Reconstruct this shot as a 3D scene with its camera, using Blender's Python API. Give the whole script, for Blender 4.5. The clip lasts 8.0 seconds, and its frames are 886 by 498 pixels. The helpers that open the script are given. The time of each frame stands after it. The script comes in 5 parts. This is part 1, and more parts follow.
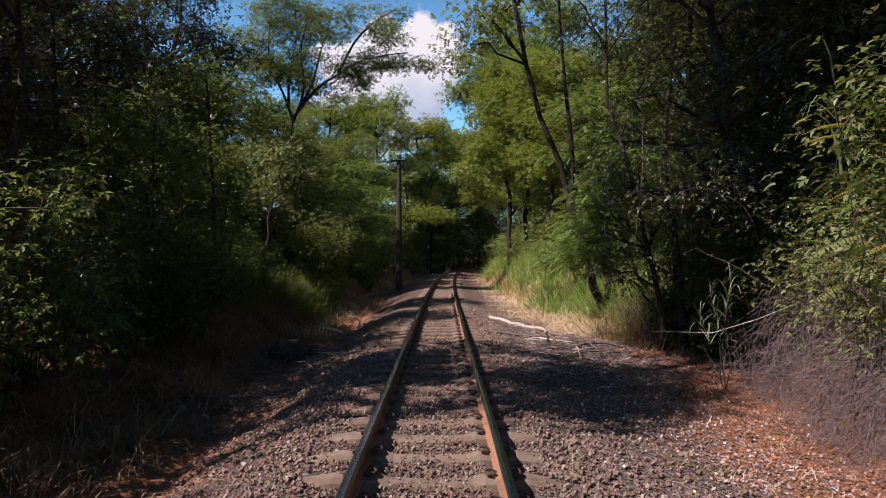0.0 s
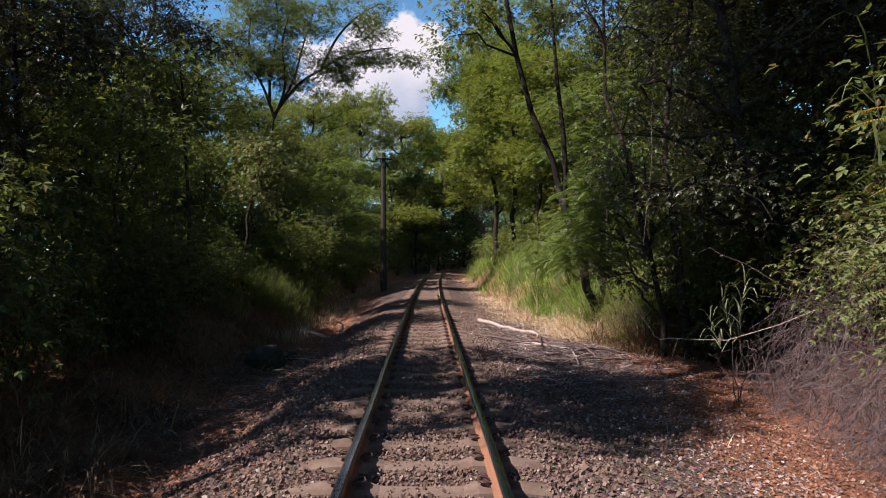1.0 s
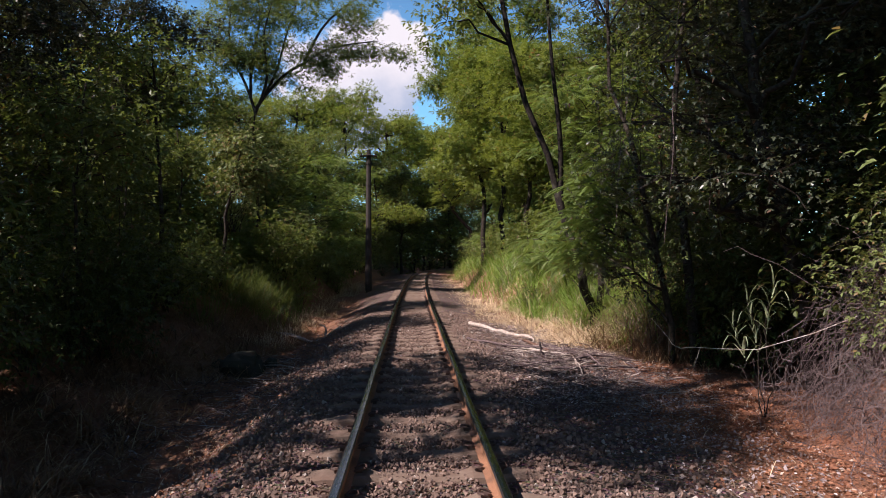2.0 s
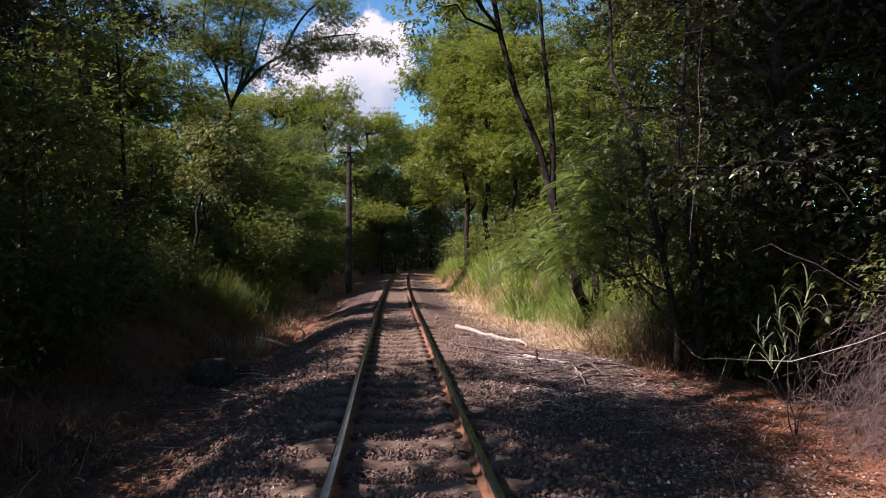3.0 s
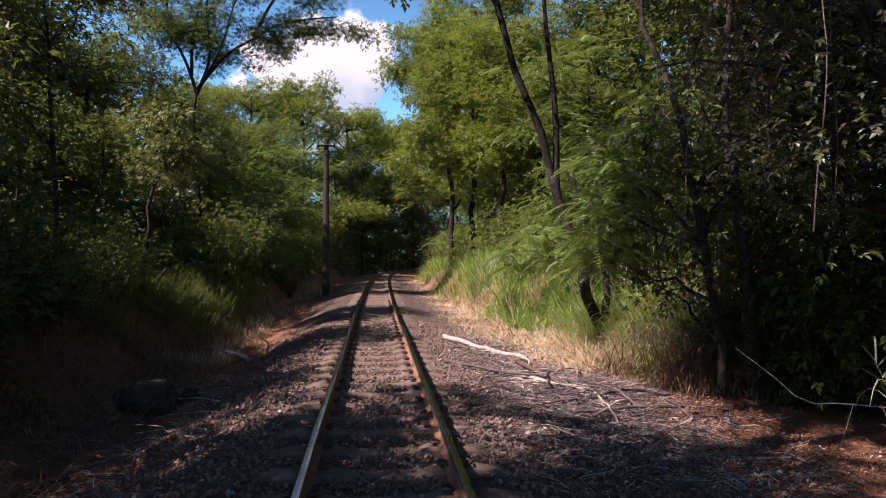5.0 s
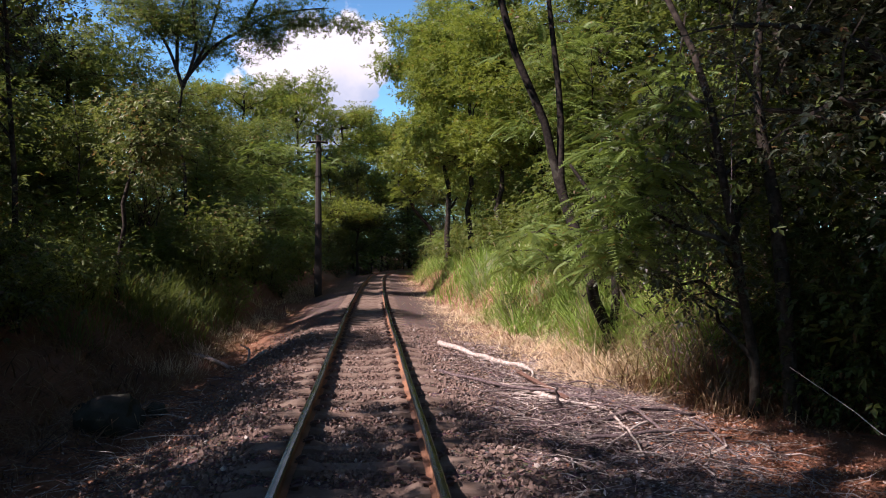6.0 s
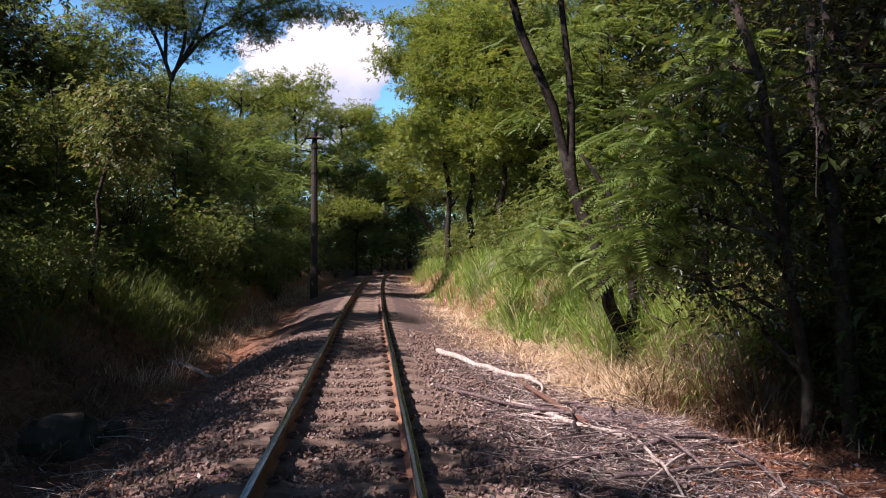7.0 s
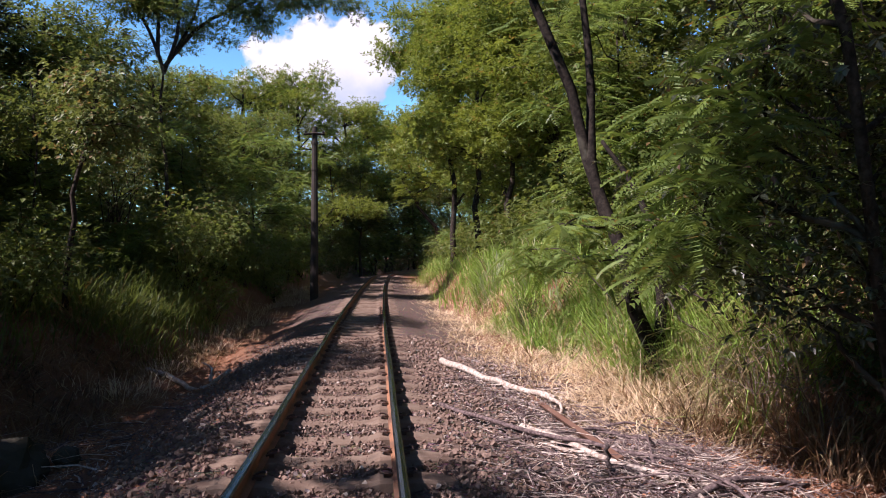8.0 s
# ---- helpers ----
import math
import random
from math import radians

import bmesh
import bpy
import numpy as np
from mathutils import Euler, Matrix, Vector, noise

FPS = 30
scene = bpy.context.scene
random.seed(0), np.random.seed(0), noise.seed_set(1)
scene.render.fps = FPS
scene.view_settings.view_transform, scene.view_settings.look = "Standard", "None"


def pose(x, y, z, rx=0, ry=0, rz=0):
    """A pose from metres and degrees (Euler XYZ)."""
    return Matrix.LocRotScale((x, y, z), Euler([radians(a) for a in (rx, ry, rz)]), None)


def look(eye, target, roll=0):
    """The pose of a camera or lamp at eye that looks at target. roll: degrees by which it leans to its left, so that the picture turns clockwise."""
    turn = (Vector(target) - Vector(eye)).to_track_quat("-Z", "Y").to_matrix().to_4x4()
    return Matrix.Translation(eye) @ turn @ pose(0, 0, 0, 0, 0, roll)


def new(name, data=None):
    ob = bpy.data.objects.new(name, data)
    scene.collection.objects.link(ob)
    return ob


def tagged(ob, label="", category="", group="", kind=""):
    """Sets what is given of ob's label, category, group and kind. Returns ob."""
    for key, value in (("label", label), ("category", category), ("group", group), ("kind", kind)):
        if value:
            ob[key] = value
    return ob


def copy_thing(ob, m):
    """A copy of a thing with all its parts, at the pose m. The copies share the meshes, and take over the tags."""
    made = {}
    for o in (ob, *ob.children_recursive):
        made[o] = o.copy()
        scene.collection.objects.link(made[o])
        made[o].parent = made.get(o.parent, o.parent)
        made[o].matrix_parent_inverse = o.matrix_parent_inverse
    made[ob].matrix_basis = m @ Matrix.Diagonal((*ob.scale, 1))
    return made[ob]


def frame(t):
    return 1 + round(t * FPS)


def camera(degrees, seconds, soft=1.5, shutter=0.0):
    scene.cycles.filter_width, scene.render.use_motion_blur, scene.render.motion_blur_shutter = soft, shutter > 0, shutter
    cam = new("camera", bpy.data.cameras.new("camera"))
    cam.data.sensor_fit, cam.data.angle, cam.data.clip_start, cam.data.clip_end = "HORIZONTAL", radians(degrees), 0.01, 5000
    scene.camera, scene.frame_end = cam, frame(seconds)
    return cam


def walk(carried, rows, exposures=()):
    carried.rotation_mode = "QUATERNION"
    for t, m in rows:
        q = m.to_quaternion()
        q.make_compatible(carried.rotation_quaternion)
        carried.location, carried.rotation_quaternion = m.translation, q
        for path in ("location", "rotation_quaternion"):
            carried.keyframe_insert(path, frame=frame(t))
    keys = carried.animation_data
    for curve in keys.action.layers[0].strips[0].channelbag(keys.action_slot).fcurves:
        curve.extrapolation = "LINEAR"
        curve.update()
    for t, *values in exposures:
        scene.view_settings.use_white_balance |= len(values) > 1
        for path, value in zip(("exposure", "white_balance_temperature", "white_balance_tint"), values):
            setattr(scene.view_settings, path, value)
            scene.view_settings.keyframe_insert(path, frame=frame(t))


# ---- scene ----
cam = camera(64.7, 8.0, soft=1.0)
METRES, EYE, TILT, LEAN, TURN = 8.1, 1.63, 0.55, 0.0, 0.0
ROWS = [
    (0.0, 0.0, 0.0, 0.0, -0.0, 0.0, 0.0),
    (0.5, -0.0043, 0.0503, 0.0, -0.98, 0.01, -0.02),
    (1.0, -0.0081, 0.0979, -0.0006, -1.29, 0.02, -0.01),
    (2.5, -0.0242, 0.2697, -0.0037, -3.44, 0.0, -0.1),
    (3.0, -0.0278, 0.3268, -0.0049, -4.16, -0.0, -0.11),
    (3.5, -0.0288, 0.3934, -0.0061, -4.42, -0.01, -0.12),
    (4.0, -0.0289, 0.4525, -0.0074, -4.99, 0.0, -0.17),
    (4.5, -0.0261, 0.521, -0.0081, -5.39, 0.02, -0.17),
    (6.0, -0.0043, 0.7128, -0.0097, -5.96, 0.03, -0.15),
    (6.5, 0.0057, 0.7847, -0.0104, -5.91, 0.05, -0.16),
    (7.0, 0.0149, 0.8502, -0.0123, -5.86, 0.06, -0.16),
    (7.5, 0.0253, 0.9268, -0.0129, -5.56, 0.07, -0.16),
    (8.0, 0.032, 0.9949, -0.0151, -5.42, 0.09, -0.18),
]
walk(cam, [(t, pose(0, 0, EYE, TILT, LEAN, TURN) @ pose(METRES * x, METRES * y, METRES * z, 90 + pitch, roll, yaw)) for t, x, y, z, yaw, pitch, roll in ROWS],
     exposures=[(0.0, 0.68, 6500, 23), (1.0, 0.68, 6500, 23), (3.5, 0.87, 6520, 28), (6.5, 0.93, 6420, 29), (8.0, 0.98, 6330, 29)])


# ---- world, sun ----
SUN_DIR = Vector((-1.0, -0.42, 1.14)).normalized()
world = bpy.data.worlds.new("sky")
scene.world = world
world.use_nodes = True
wt = world.node_tree
wt.nodes.clear()


def add(tree, kind, **inputs):
    nd = tree.nodes.new(kind)
    for key, val in inputs.items():
        nd.inputs[key.replace("_", " ")].default_value = val
    return nd


def calc(tree, op, a, b=None, c=None, clamp=False):
    nd = tree.nodes.new("ShaderNodeMath")
    nd.operation, nd.use_clamp = op, clamp
    for i, v in enumerate((a, b, c)):
        if v is None:
            continue
        if isinstance(v, (int, float)):
            nd.inputs[i].default_value = v
        else:
            tree.links.new(v, nd.inputs[i])
    return nd.outputs[0]


def blend(tree, fac, a, b, mode="MIX"):
    nd = tree.nodes.new("ShaderNodeMix")
    nd.data_type, nd.blend_type = "RGBA", mode
    for sock, v in ((nd.inputs[0], fac), (nd.inputs[6], a), (nd.inputs[7], b)):
        if isinstance(v, (int, float)):
            sock.default_value = v
        elif isinstance(v, tuple):
            sock.default_value = (*v, 1.0)
        else:
            tree.links.new(v, sock)
    return nd.outputs[2]


def ramp(tree, fac, lo, hi):
    nd = tree.nodes.new("ShaderNodeMapRange")
    nd.interpolation_type = "SMOOTHSTEP"
    nd.inputs[1].default_value, nd.inputs[2].default_value = lo, hi
    tree.links.new(fac, nd.inputs[0])
    return nd.outputs[0]


def cloudy_sky():
    t = wt
    sky = t.nodes.new("ShaderNodeTexSky")
    sky.sky_type, sky.sun_disc = "NISHITA", False
    sky.sun_elevation = math.asin(SUN_DIR.z)
    sky.sun_rotation = math.atan2(SUN_DIR.x, SUN_DIR.y)
    sky.air_density, sky.dust_density, sky.ozone_density = 1.0, 0.3, 2.0
    co = t.nodes.new("ShaderNodeTexCoord")
    sep = t.nodes.new("ShaderNodeSeparateXYZ")
    t.links.new(co.outputs["Generated"], sep.inputs[0])
    ahead = calc(t, "MAXIMUM", sep.outputs[1], 0.05)
    u = calc(t, "DIVIDE", sep.outputs[0], ahead)
    v = calc(t, "DIVIDE", sep.outputs[2], ahead)
    n1 = add(t, "ShaderNodeTexNoise", Scale=11.0, Detail=7.0, Roughness=0.55)
    t.links.new(co.outputs["Generated"], n1.inputs["Vector"])
    n2 = add(t, "ShaderNodeTexNoise", Scale=2.2, Detail=5.0, Roughness=0.55)
    t.links.new(co.outputs["Generated"], n2.inputs["Vector"])
    # one heaped cloud over the end of the cutting, loose cloud elsewhere
    a = calc(t, "DIVIDE", calc(t, "ADD", u, 0.072), 0.115)
    b = calc(t, "DIVIDE", calc(t, "SUBTRACT", v, 0.258), 0.088)
    d = calc(t, "SQRT", calc(t, "ADD", calc(t, "MULTIPLY", a, a), calc(t, "MULTIPLY", b, b)))
    heap = calc(t, "SUBTRACT", calc(t, "ADD", calc(t, "SUBTRACT", 1.0, d), calc(t, "MULTIPLY", n1.outputs[0], 2.6)), 1.25)
    near_heap = calc(t, "SUBTRACT", 1.0, ramp(t, d, 2.0, 4.0))
    loose = calc(t, "MULTIPLY", ramp(t, n2.outputs[0], 0.72, 0.86), calc(t, "SUBTRACT", 1.0, near_heap))
    mask = calc(t, "MAXIMUM", ramp(t, heap, 0.02, 0.22), loose, clamp=True)
    lit = calc(t, "SUBTRACT", calc(t, "MULTIPLY", b, 0.5), calc(t, "MULTIPLY", a, 0.3))
    grey = ramp(t, calc(t, "ADD", lit, n1.outputs[0]), 0.0, 0.62)
    white = blend(t, grey, (5.0, 6.3, 8.0), (10.2, 10.3, 10.5))
    haze = ramp(t, sep.outputs[2], 0.62, 0.18)
    tone = blend(t, haze, (0.52, 0.65, 0.77), (1.25, 2.2, 2.35))
    blue = blend(t, 1.0, sky.outputs[0], tone, "MULTIPLY")
    col = blend(t, mask, blue, white)
    bg = add(t, "ShaderNodeBackground", Strength=0.053)
    t.links.new(col, bg.inputs[0])
    out = t.nodes.new("ShaderNodeOutputWorld")
    t.links.new(bg.outputs[0], out.inputs[0])


cloudy_sky()
sun = new("sun", bpy.data.lights.new("sun", "SUN"))
sun.data.energy, sun.data.angle, sun.data.color = 5.0, radians(0.53), (1.0, 0.932, 0.845)
sun.matrix_world = look((0, 0, 30), Vector((0, 0, 30)) - SUN_DIR)


# ---- materials ----
def material(name, rough=0.8, spec=0.3, metal=0.0):
    m = bpy.data.materials.new(name)
    m.use_nodes = True
    b = m.node_tree.nodes["Principled BSDF"]
    b.inputs["Roughness"].default_value = rough
    b.inputs["Specular IOR Level"].default_value = spec
    b.inputs["Metallic"].default_value = metal
    return m, m.node_tree, b


def world_noise(t, scale, detail=4.0, rough=0.55):
    g = t.nodes.new("ShaderNodeNewGeometry")
    n = add(t, "ShaderNodeTexNoise", Scale=scale, Detail=detail, Roughness=rough)
    t.links.new(g.outputs["Position"], n.inputs["Vector"])
    return n.outputs[0]


def bump(t, b, height, strength=0.4, dist=0.02):
    bp = add(t, "ShaderNodeBump", Strength=strength, Distance=dist)
    t.links.new(height, bp.inputs["Height"])
    t.links.new(bp.outputs[0], b.inputs["Normal"])


def leaf_material(name, dark, light, dry, dryness=0.04, glow=0.4, rough=0.45, patch=0.35):
    """Leaf: varied from leaf to leaf and from bough to bough, light shows through it."""
    m, t, b = material(name, rough, 0.35)
    g = t.nodes.new("ShaderNodeNewGeometry")
    rnd = g.outputs["Random Per Island"]
    big = world_noise(t, patch, 2.0)
    mixer = calc(t, "ADD", calc(t, "MULTIPLY", rnd, 0.55), calc(t, "MULTIPLY", ramp(t, big, 0.35, 0.65), 0.5), clamp=True)
    col = blend(t, mixer, dark, light)
    odd = calc(t, "FRACT", calc(t, "MULTIPLY", rnd, 37.7))
    col = blend(t, calc(t, "LESS_THAN", odd, dryness), col, dry)
    t.links.new(col, b.inputs["Base Color"])
    tr = t.nodes.new("ShaderNodeBsdfTranslucent")
    t.links.new(blend(t, 1.0, col, (1.22, 1.16, 0.72), "MULTIPLY"), tr.inputs[0])
    mx = add(t, "ShaderNodeMixShader", Fac=glow)
    t.links.new(b.outputs[0], mx.inputs[1])
    t.links.new(tr.outputs[0], mx.inputs[2])
    t.links.new(mx.outputs[0], t.nodes["Material Output"].inputs[0])
    return m


M_BROAD = leaf_material("broad_leaf", (0.062, 0.096, 0.026), (0.175, 0.216, 0.063), (0.16, 0.10, 0.035), 0.03, 0.48)
# Darker copy of the broad leaf, with the wood's shade in its colour.
M_DARK = leaf_material("shade_dark_leaf", (0.032, 0.052, 0.014), (0.092, 0.121, 0.029), (0.14, 0.09, 0.04), 0.05, 0.35, 0.38)
# Next two: leaf colours darkened to stand for deep shade in the wood.
M_SHADE = leaf_material("shaded_leaf", (0.026, 0.032, 0.018), (0.065, 0.07, 0.04), (0.1, 0.06, 0.045), 0.03, 0.22, 0.42)
M_GLOSS = leaf_material("glossy_shaded_leaf", (0.037, 0.047, 0.029), (0.098, 0.112, 0.068), (0.13, 0.08, 0.055), 0.05, 0.25, 0.34)
# Lighter copy of the broad leaf, coloured for growth in the sun.
M_SUNNY = leaf_material("sunlit_leaf", (0.082, 0.12, 0.030), (0.198, 0.246, 0.072), (0.2, 0.16, 0.08), 0.06, 0.48)
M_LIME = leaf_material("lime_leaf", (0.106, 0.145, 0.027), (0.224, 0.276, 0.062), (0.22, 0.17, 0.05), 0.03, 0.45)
M_FERN = leaf_material("feather_leaf", (0.086, 0.142, 0.040), (0.215, 0.295, 0.086), (0.2, 0.15, 0.04), 0.03, 0.45)
M_OLIVE = leaf_material("olive_leaf", (0.088, 0.118, 0.039), (0.205, 0.25, 0.086), (0.24, 0.17, 0.08), 0.1, 0.35)
M_GRASS = leaf_material("green_grass", (0.11, 0.2, 0.034), (0.32, 0.46, 0.104), (0.5, 0.42, 0.25), 0.1, 0.35, 0.5, 0.8)
M_THATCH = leaf_material("dead_blades", (0.13, 0.1, 0.045), (0.36, 0.29, 0.15), (0.12, 0.07, 0.04), 0.15, 0.25, 0.6, 0.8)
M_STRAW = leaf_material("dry_grass", (0.44, 0.315, 0.2), (0.78, 0.63, 0.46), (0.22, 0.13, 0.08), 0.18, 0.25, 0.6, 0.8)
M_LITTER = leaf_material("leaf_litter", (0.16, 0.064, 0.036), (0.45, 0.21, 0.12), (0.5, 0.39, 0.32), 0.09, 0.15, 0.7, 1.5)
M_GREYLEAF = leaf_material("grey_litter", (0.13, 0.1, 0.1), (0.46, 0.375, 0.365), (0.66, 0.6, 0.58), 0.04, 0.1, 0.7, 1.5)
M_YELLOW = leaf_material("yellow_leaf", (0.3, 0.22, 0.03), (0.6, 0.5, 0.1), (0.35, 0.2, 0.05), 0.1, 0.4)
M_PLUME = leaf_material("plume_grass", (0.156, 0.192, 0.090), (0.408, 0.456, 0.276), (0.46, 0.38, 0.26), 0.12, 0.3, 0.55, 0.8)
M_BROWN = leaf_material("brown_leaf", (0.045, 0.026, 0.017), (0.34, 0.2, 0.11), (0.4, 0.3, 0.18), 0.12, 0.25, 0.7, 0.9)


def bark_material(name, dark, light, scale=14.0):
    m, t, b = material(name, 0.9, 0.15)
    n1, n2 = world_noise(t, scale, 6.0, 0.65), world_noise(t, 2.3, 3.0)
    col = blend(t, ramp(t, n1, 0.35, 0.68), dark, light)
    col = blend(t, ramp(t, n2, 0.55, 0.75), col, tuple(0.5 * p + 0.5 * q for p, q in zip(light, (0.12, 0.12, 0.09))))
    t.links.new(col, b.inputs["Base Color"])
    bump(t, b, n1, 0.7, 0.02)
    return m


# Both barks are dark of themselves and darkened further for shade under foliage.
M_BARK = bark_material("bark", (0.018, 0.014, 0.011), (0.06, 0.047, 0.038))
M_DARKBARK = bark_material("shaded_dark_bark", (0.01, 0.008, 0.007), (0.034, 0.027, 0.022))
M_TWIG = bark_material("dry_twig", (0.058, 0.041, 0.042), (0.2, 0.148, 0.144), 30.0)
M_DEADWOOD = bark_material("dead_wood", (0.26, 0.195, 0.165), (0.6, 0.52, 0.46), 24.0)


def ground_material():
    m, t, b = material("soil", 0.95, 0.15)
    g = t.nodes.new("ShaderNodeNewGeometry")
    sep = t.nodes.new("ShaderNodeSeparateXYZ")
    t.links.new(g.outputs["Position"], sep.inputs[0])
    fine, mid, big = world_noise(t, 38.0, 6.0, 0.7), world_noise(t, 5.0, 5.0), world_noise(t, 0.7, 4.0)
    x = calc(t, "ADD", sep.outputs[0], calc(t, "MULTIPLY", calc(t, "SUBTRACT", mid, 0.5), 1.6))
    bed = calc(t, "MULTIPLY", ramp(t, x, -2.9, -1.8), ramp(t, x, 2.9, 2.0))
    soil = blend(t, mid, (0.14, 0.065, 0.038), (0.32, 0.165, 0.1))
    soil = blend(t, ramp(t, big, 0.5, 0.68), soil, (0.27, 0.14, 0.082))
    soil = blend(t, calc(t, "MULTIPLY", ramp(t, x, 2.7, 3.5), calc(t, "MULTIPLY", ramp(t, sep.outputs[1], 14.4, 13.4), 0.75)), soil, blend(t, ramp(t, mid, 0.42, 0.6), (0.22, 0.115, 0.08), (0.33, 0.135, 0.078)))
    co = t.nodes.new("ShaderNodeTexCoord")
    cells = add(t, "ShaderNodeTexVoronoi", Scale=24.0)
    t.links.new(co.outputs["Object"], cells.inputs["Vector"])
    grit = calc(t, "ADD", calc(t, "MULTIPLY", fine, 0.45), calc(t, "MULTIPLY", cells.outputs["Distance"], 0.65), clamp=True)
    stone = blend(t, grit, (0.24, 0.17, 0.145), (0.06, 0.043, 0.038))
    stone = blend(t, 0.3, stone, cells.outputs["Color"], "SOFT_LIGHT")
    t.links.new(blend(t, bed, soil, stone), b.inputs["Base Color"])
    bump(t, b, calc(t, "SUBTRACT", calc(t, "ADD", fine, calc(t, "MULTIPLY", mid, 1.5)), calc(t, "MULTIPLY", calc(t, "MULTIPLY", cells.outputs["Distance"], bed), 1.6)), 0.9, 0.04)
    return m


def stone_material():
    m, t, b = material("ballast_stone", 0.9, 0.2)
    g = t.nodes.new("ShaderNodeNewGeometry")
    oi = t.nodes.new("ShaderNodeObjectInfo")
    rnd = calc(t, "FRACT", calc(t, "ADD", g.outputs["Random Per Island"], oi.outputs["Random"]))
    n = world_noise(t, 60.0, 4.0, 0.7)
    col = blend(t, rnd, (0.088, 0.06, 0.05), (0.31, 0.22, 0.18))
    col = blend(t, ramp(t, world_noise(t, 1.6, 3.0), 0.42, 0.62), col, (0.19, 0.125, 0.1))
    col = blend(t, calc(t, "LESS_THAN", calc(t, "FRACT", calc(t, "MULTIPLY", rnd, 31.3)), 0.03), col, (0.42, 0.37, 0.33))
    t.links.new(blend(t, calc(t, "MULTIPLY", n, 0.5), col, (0.2, 0.14, 0.11)), b.inputs["Base Color"])
    bump(t, b, n, 0.5, 0.01)
    return m


def concrete_material(name, dark, light, dirt):
    m, t, b = material(name, 0.88, 0.25)
    n1, n2 = world_noise(t, 45.0, 6.0, 0.7), world_noise(t, 4.0, 4.0)
    oi = t.nodes.new("ShaderNodeObjectInfo")
    col = blend(t, n1, dark, light)
    col = blend(t, calc(t, "MULTIPLY", ramp(t, n2, 0.38, 0.66), 0.85), col, dirt)
    col = blend(t, calc(t, "MULTIPLY", oi.outputs["Random"], 0.35), col, dirt)
    t.links.new(col, b.inputs["Base Color"])
    bump(t, b, n1, 0.45, 0.01)
    return m


def rust_material():
    m, t, b = material("rusty_steel", 0.75, 0.3, 0.0)
    n1, n2 = world_noise(t, 50.0, 5.0, 0.7), world_noise(t, 1.7, 3.0)
    col = blend(t, n1, (0.15, 0.07, 0.04), (0.40, 0.20, 0.115))
    col = blend(t, ramp(t, n2, 0.45, 0.7), col, (0.10, 0.055, 0.04))
    t.links.new(col, b.inputs["Base Color"])
    bump(t, b, n1, 0.35, 0.004)
    return m


def railhead_material():
    m, t, b = material("worn_steel", 0.45, 0.4, 0.5)
    n1, n2 = world_noise(t, 3.0, 5.0, 0.6), world_noise(t, 70.0, 4.0)
    t.links.new(blend(t, ramp(t, n1, 0.4, 0.66), (0.03, 0.03, 0.032), (0.05, 0.04, 0.036)), b.inputs["Base Color"])
    t.links.new(calc(t, "ADD", calc(t, "MULTIPLY", n1, 0.6), calc(t, "MULTIPLY", n2, 0.3)), b.inputs["Roughness"])
    return m


M_SOIL, M_STONE = ground_material(), stone_material()
M_SLEEPER = concrete_material("sleeper_concrete", (0.12, 0.086, 0.067), (0.29, 0.215, 0.165), (0.13, 0.085, 0.064))
# Pole concrete coloured near-black, so that the pole stands as a shaded silhouette.
M_POLE = concrete_material("silhouette_concrete", (0.03, 0.026, 0.024), (0.075, 0.064, 0.058), (0.04, 0.032, 0.028))
M_BOULDER = concrete_material("mossy_rock", (0.03, 0.027, 0.022), (0.085, 0.075, 0.06), (0.035, 0.034, 0.02))
M_OLDRAIL = concrete_material("old_rail_rust", (0.09, 0.05, 0.038), (0.2, 0.115, 0.085), (0.13, 0.065, 0.045))
M_RUST, M_HEAD = rust_material(), railhead_material()


def shine_material():
    m, t, b = material("polished_steel", 0.2, 0.5, 1.0)
    n1, n2 = world_noise(t, 1.3, 4.0, 0.6), world_noise(t, 40.0, 4.0)
    t.links.new(blend(t, ramp(t, n1, 0.42, 0.62), (0.11, 0.117, 0.13), (0.065, 0.065, 0.068)), b.inputs["Base Color"])
    t.links.new(calc(t, "ADD", calc(t, "MULTIPLY", n1, 0.3), calc(t, "MULTIPLY", n2, 0.14)), b.inputs["Roughness"])
    return m


M_SHINE = shine_material()
M_CLIP = material("clip_steel", 0.6, 0.4, 0.3)[0]
M_CLIP.node_tree.nodes["Principled BSDF"].inputs["Base Color"].default_value = (0.09, 0.055, 0.045, 1)


# ---- mesh tools ----
rng = np.random.default_rng(7)


def reseed(*what):
    """A random stream of its own for each thing, by its name and place."""
    global rng
    rng = np.random.default_rng([sum(ord(c) * (i % 13 + 1) for i, c in enumerate(q)) if isinstance(q, str) else int(abs(float(q)) * 997) for q in what])


def mesh_of(name, verts, tris, mats, smooth=False, slots=None):
    verts, tris = np.asarray(verts, np.float32).reshape(-1, 3), np.asarray(tris, np.int32).reshape(-1, 3)
    me = bpy.data.meshes.new(name)
    me.vertices.add(len(verts))
    me.vertices.foreach_set("co", verts.ravel())
    me.loops.add(len(tris) * 3)
    me.loops.foreach_set("vertex_index", tris.ravel())
    me.polygons.add(len(tris))
    me.polygons.foreach_set("loop_start", np.arange(0, len(tris) * 3, 3, dtype=np.int32))
    me.polygons.foreach_set("use_smooth", np.full(len(tris), smooth))
    for m in mats if isinstance(mats, (list, tuple)) else [mats]:
        me.materials.append(m)
    if slots is not None:
        me.polygons.foreach_set("material_index", np.asarray(slots, np.int32))
    me.update(calc_edges=True)
    return me


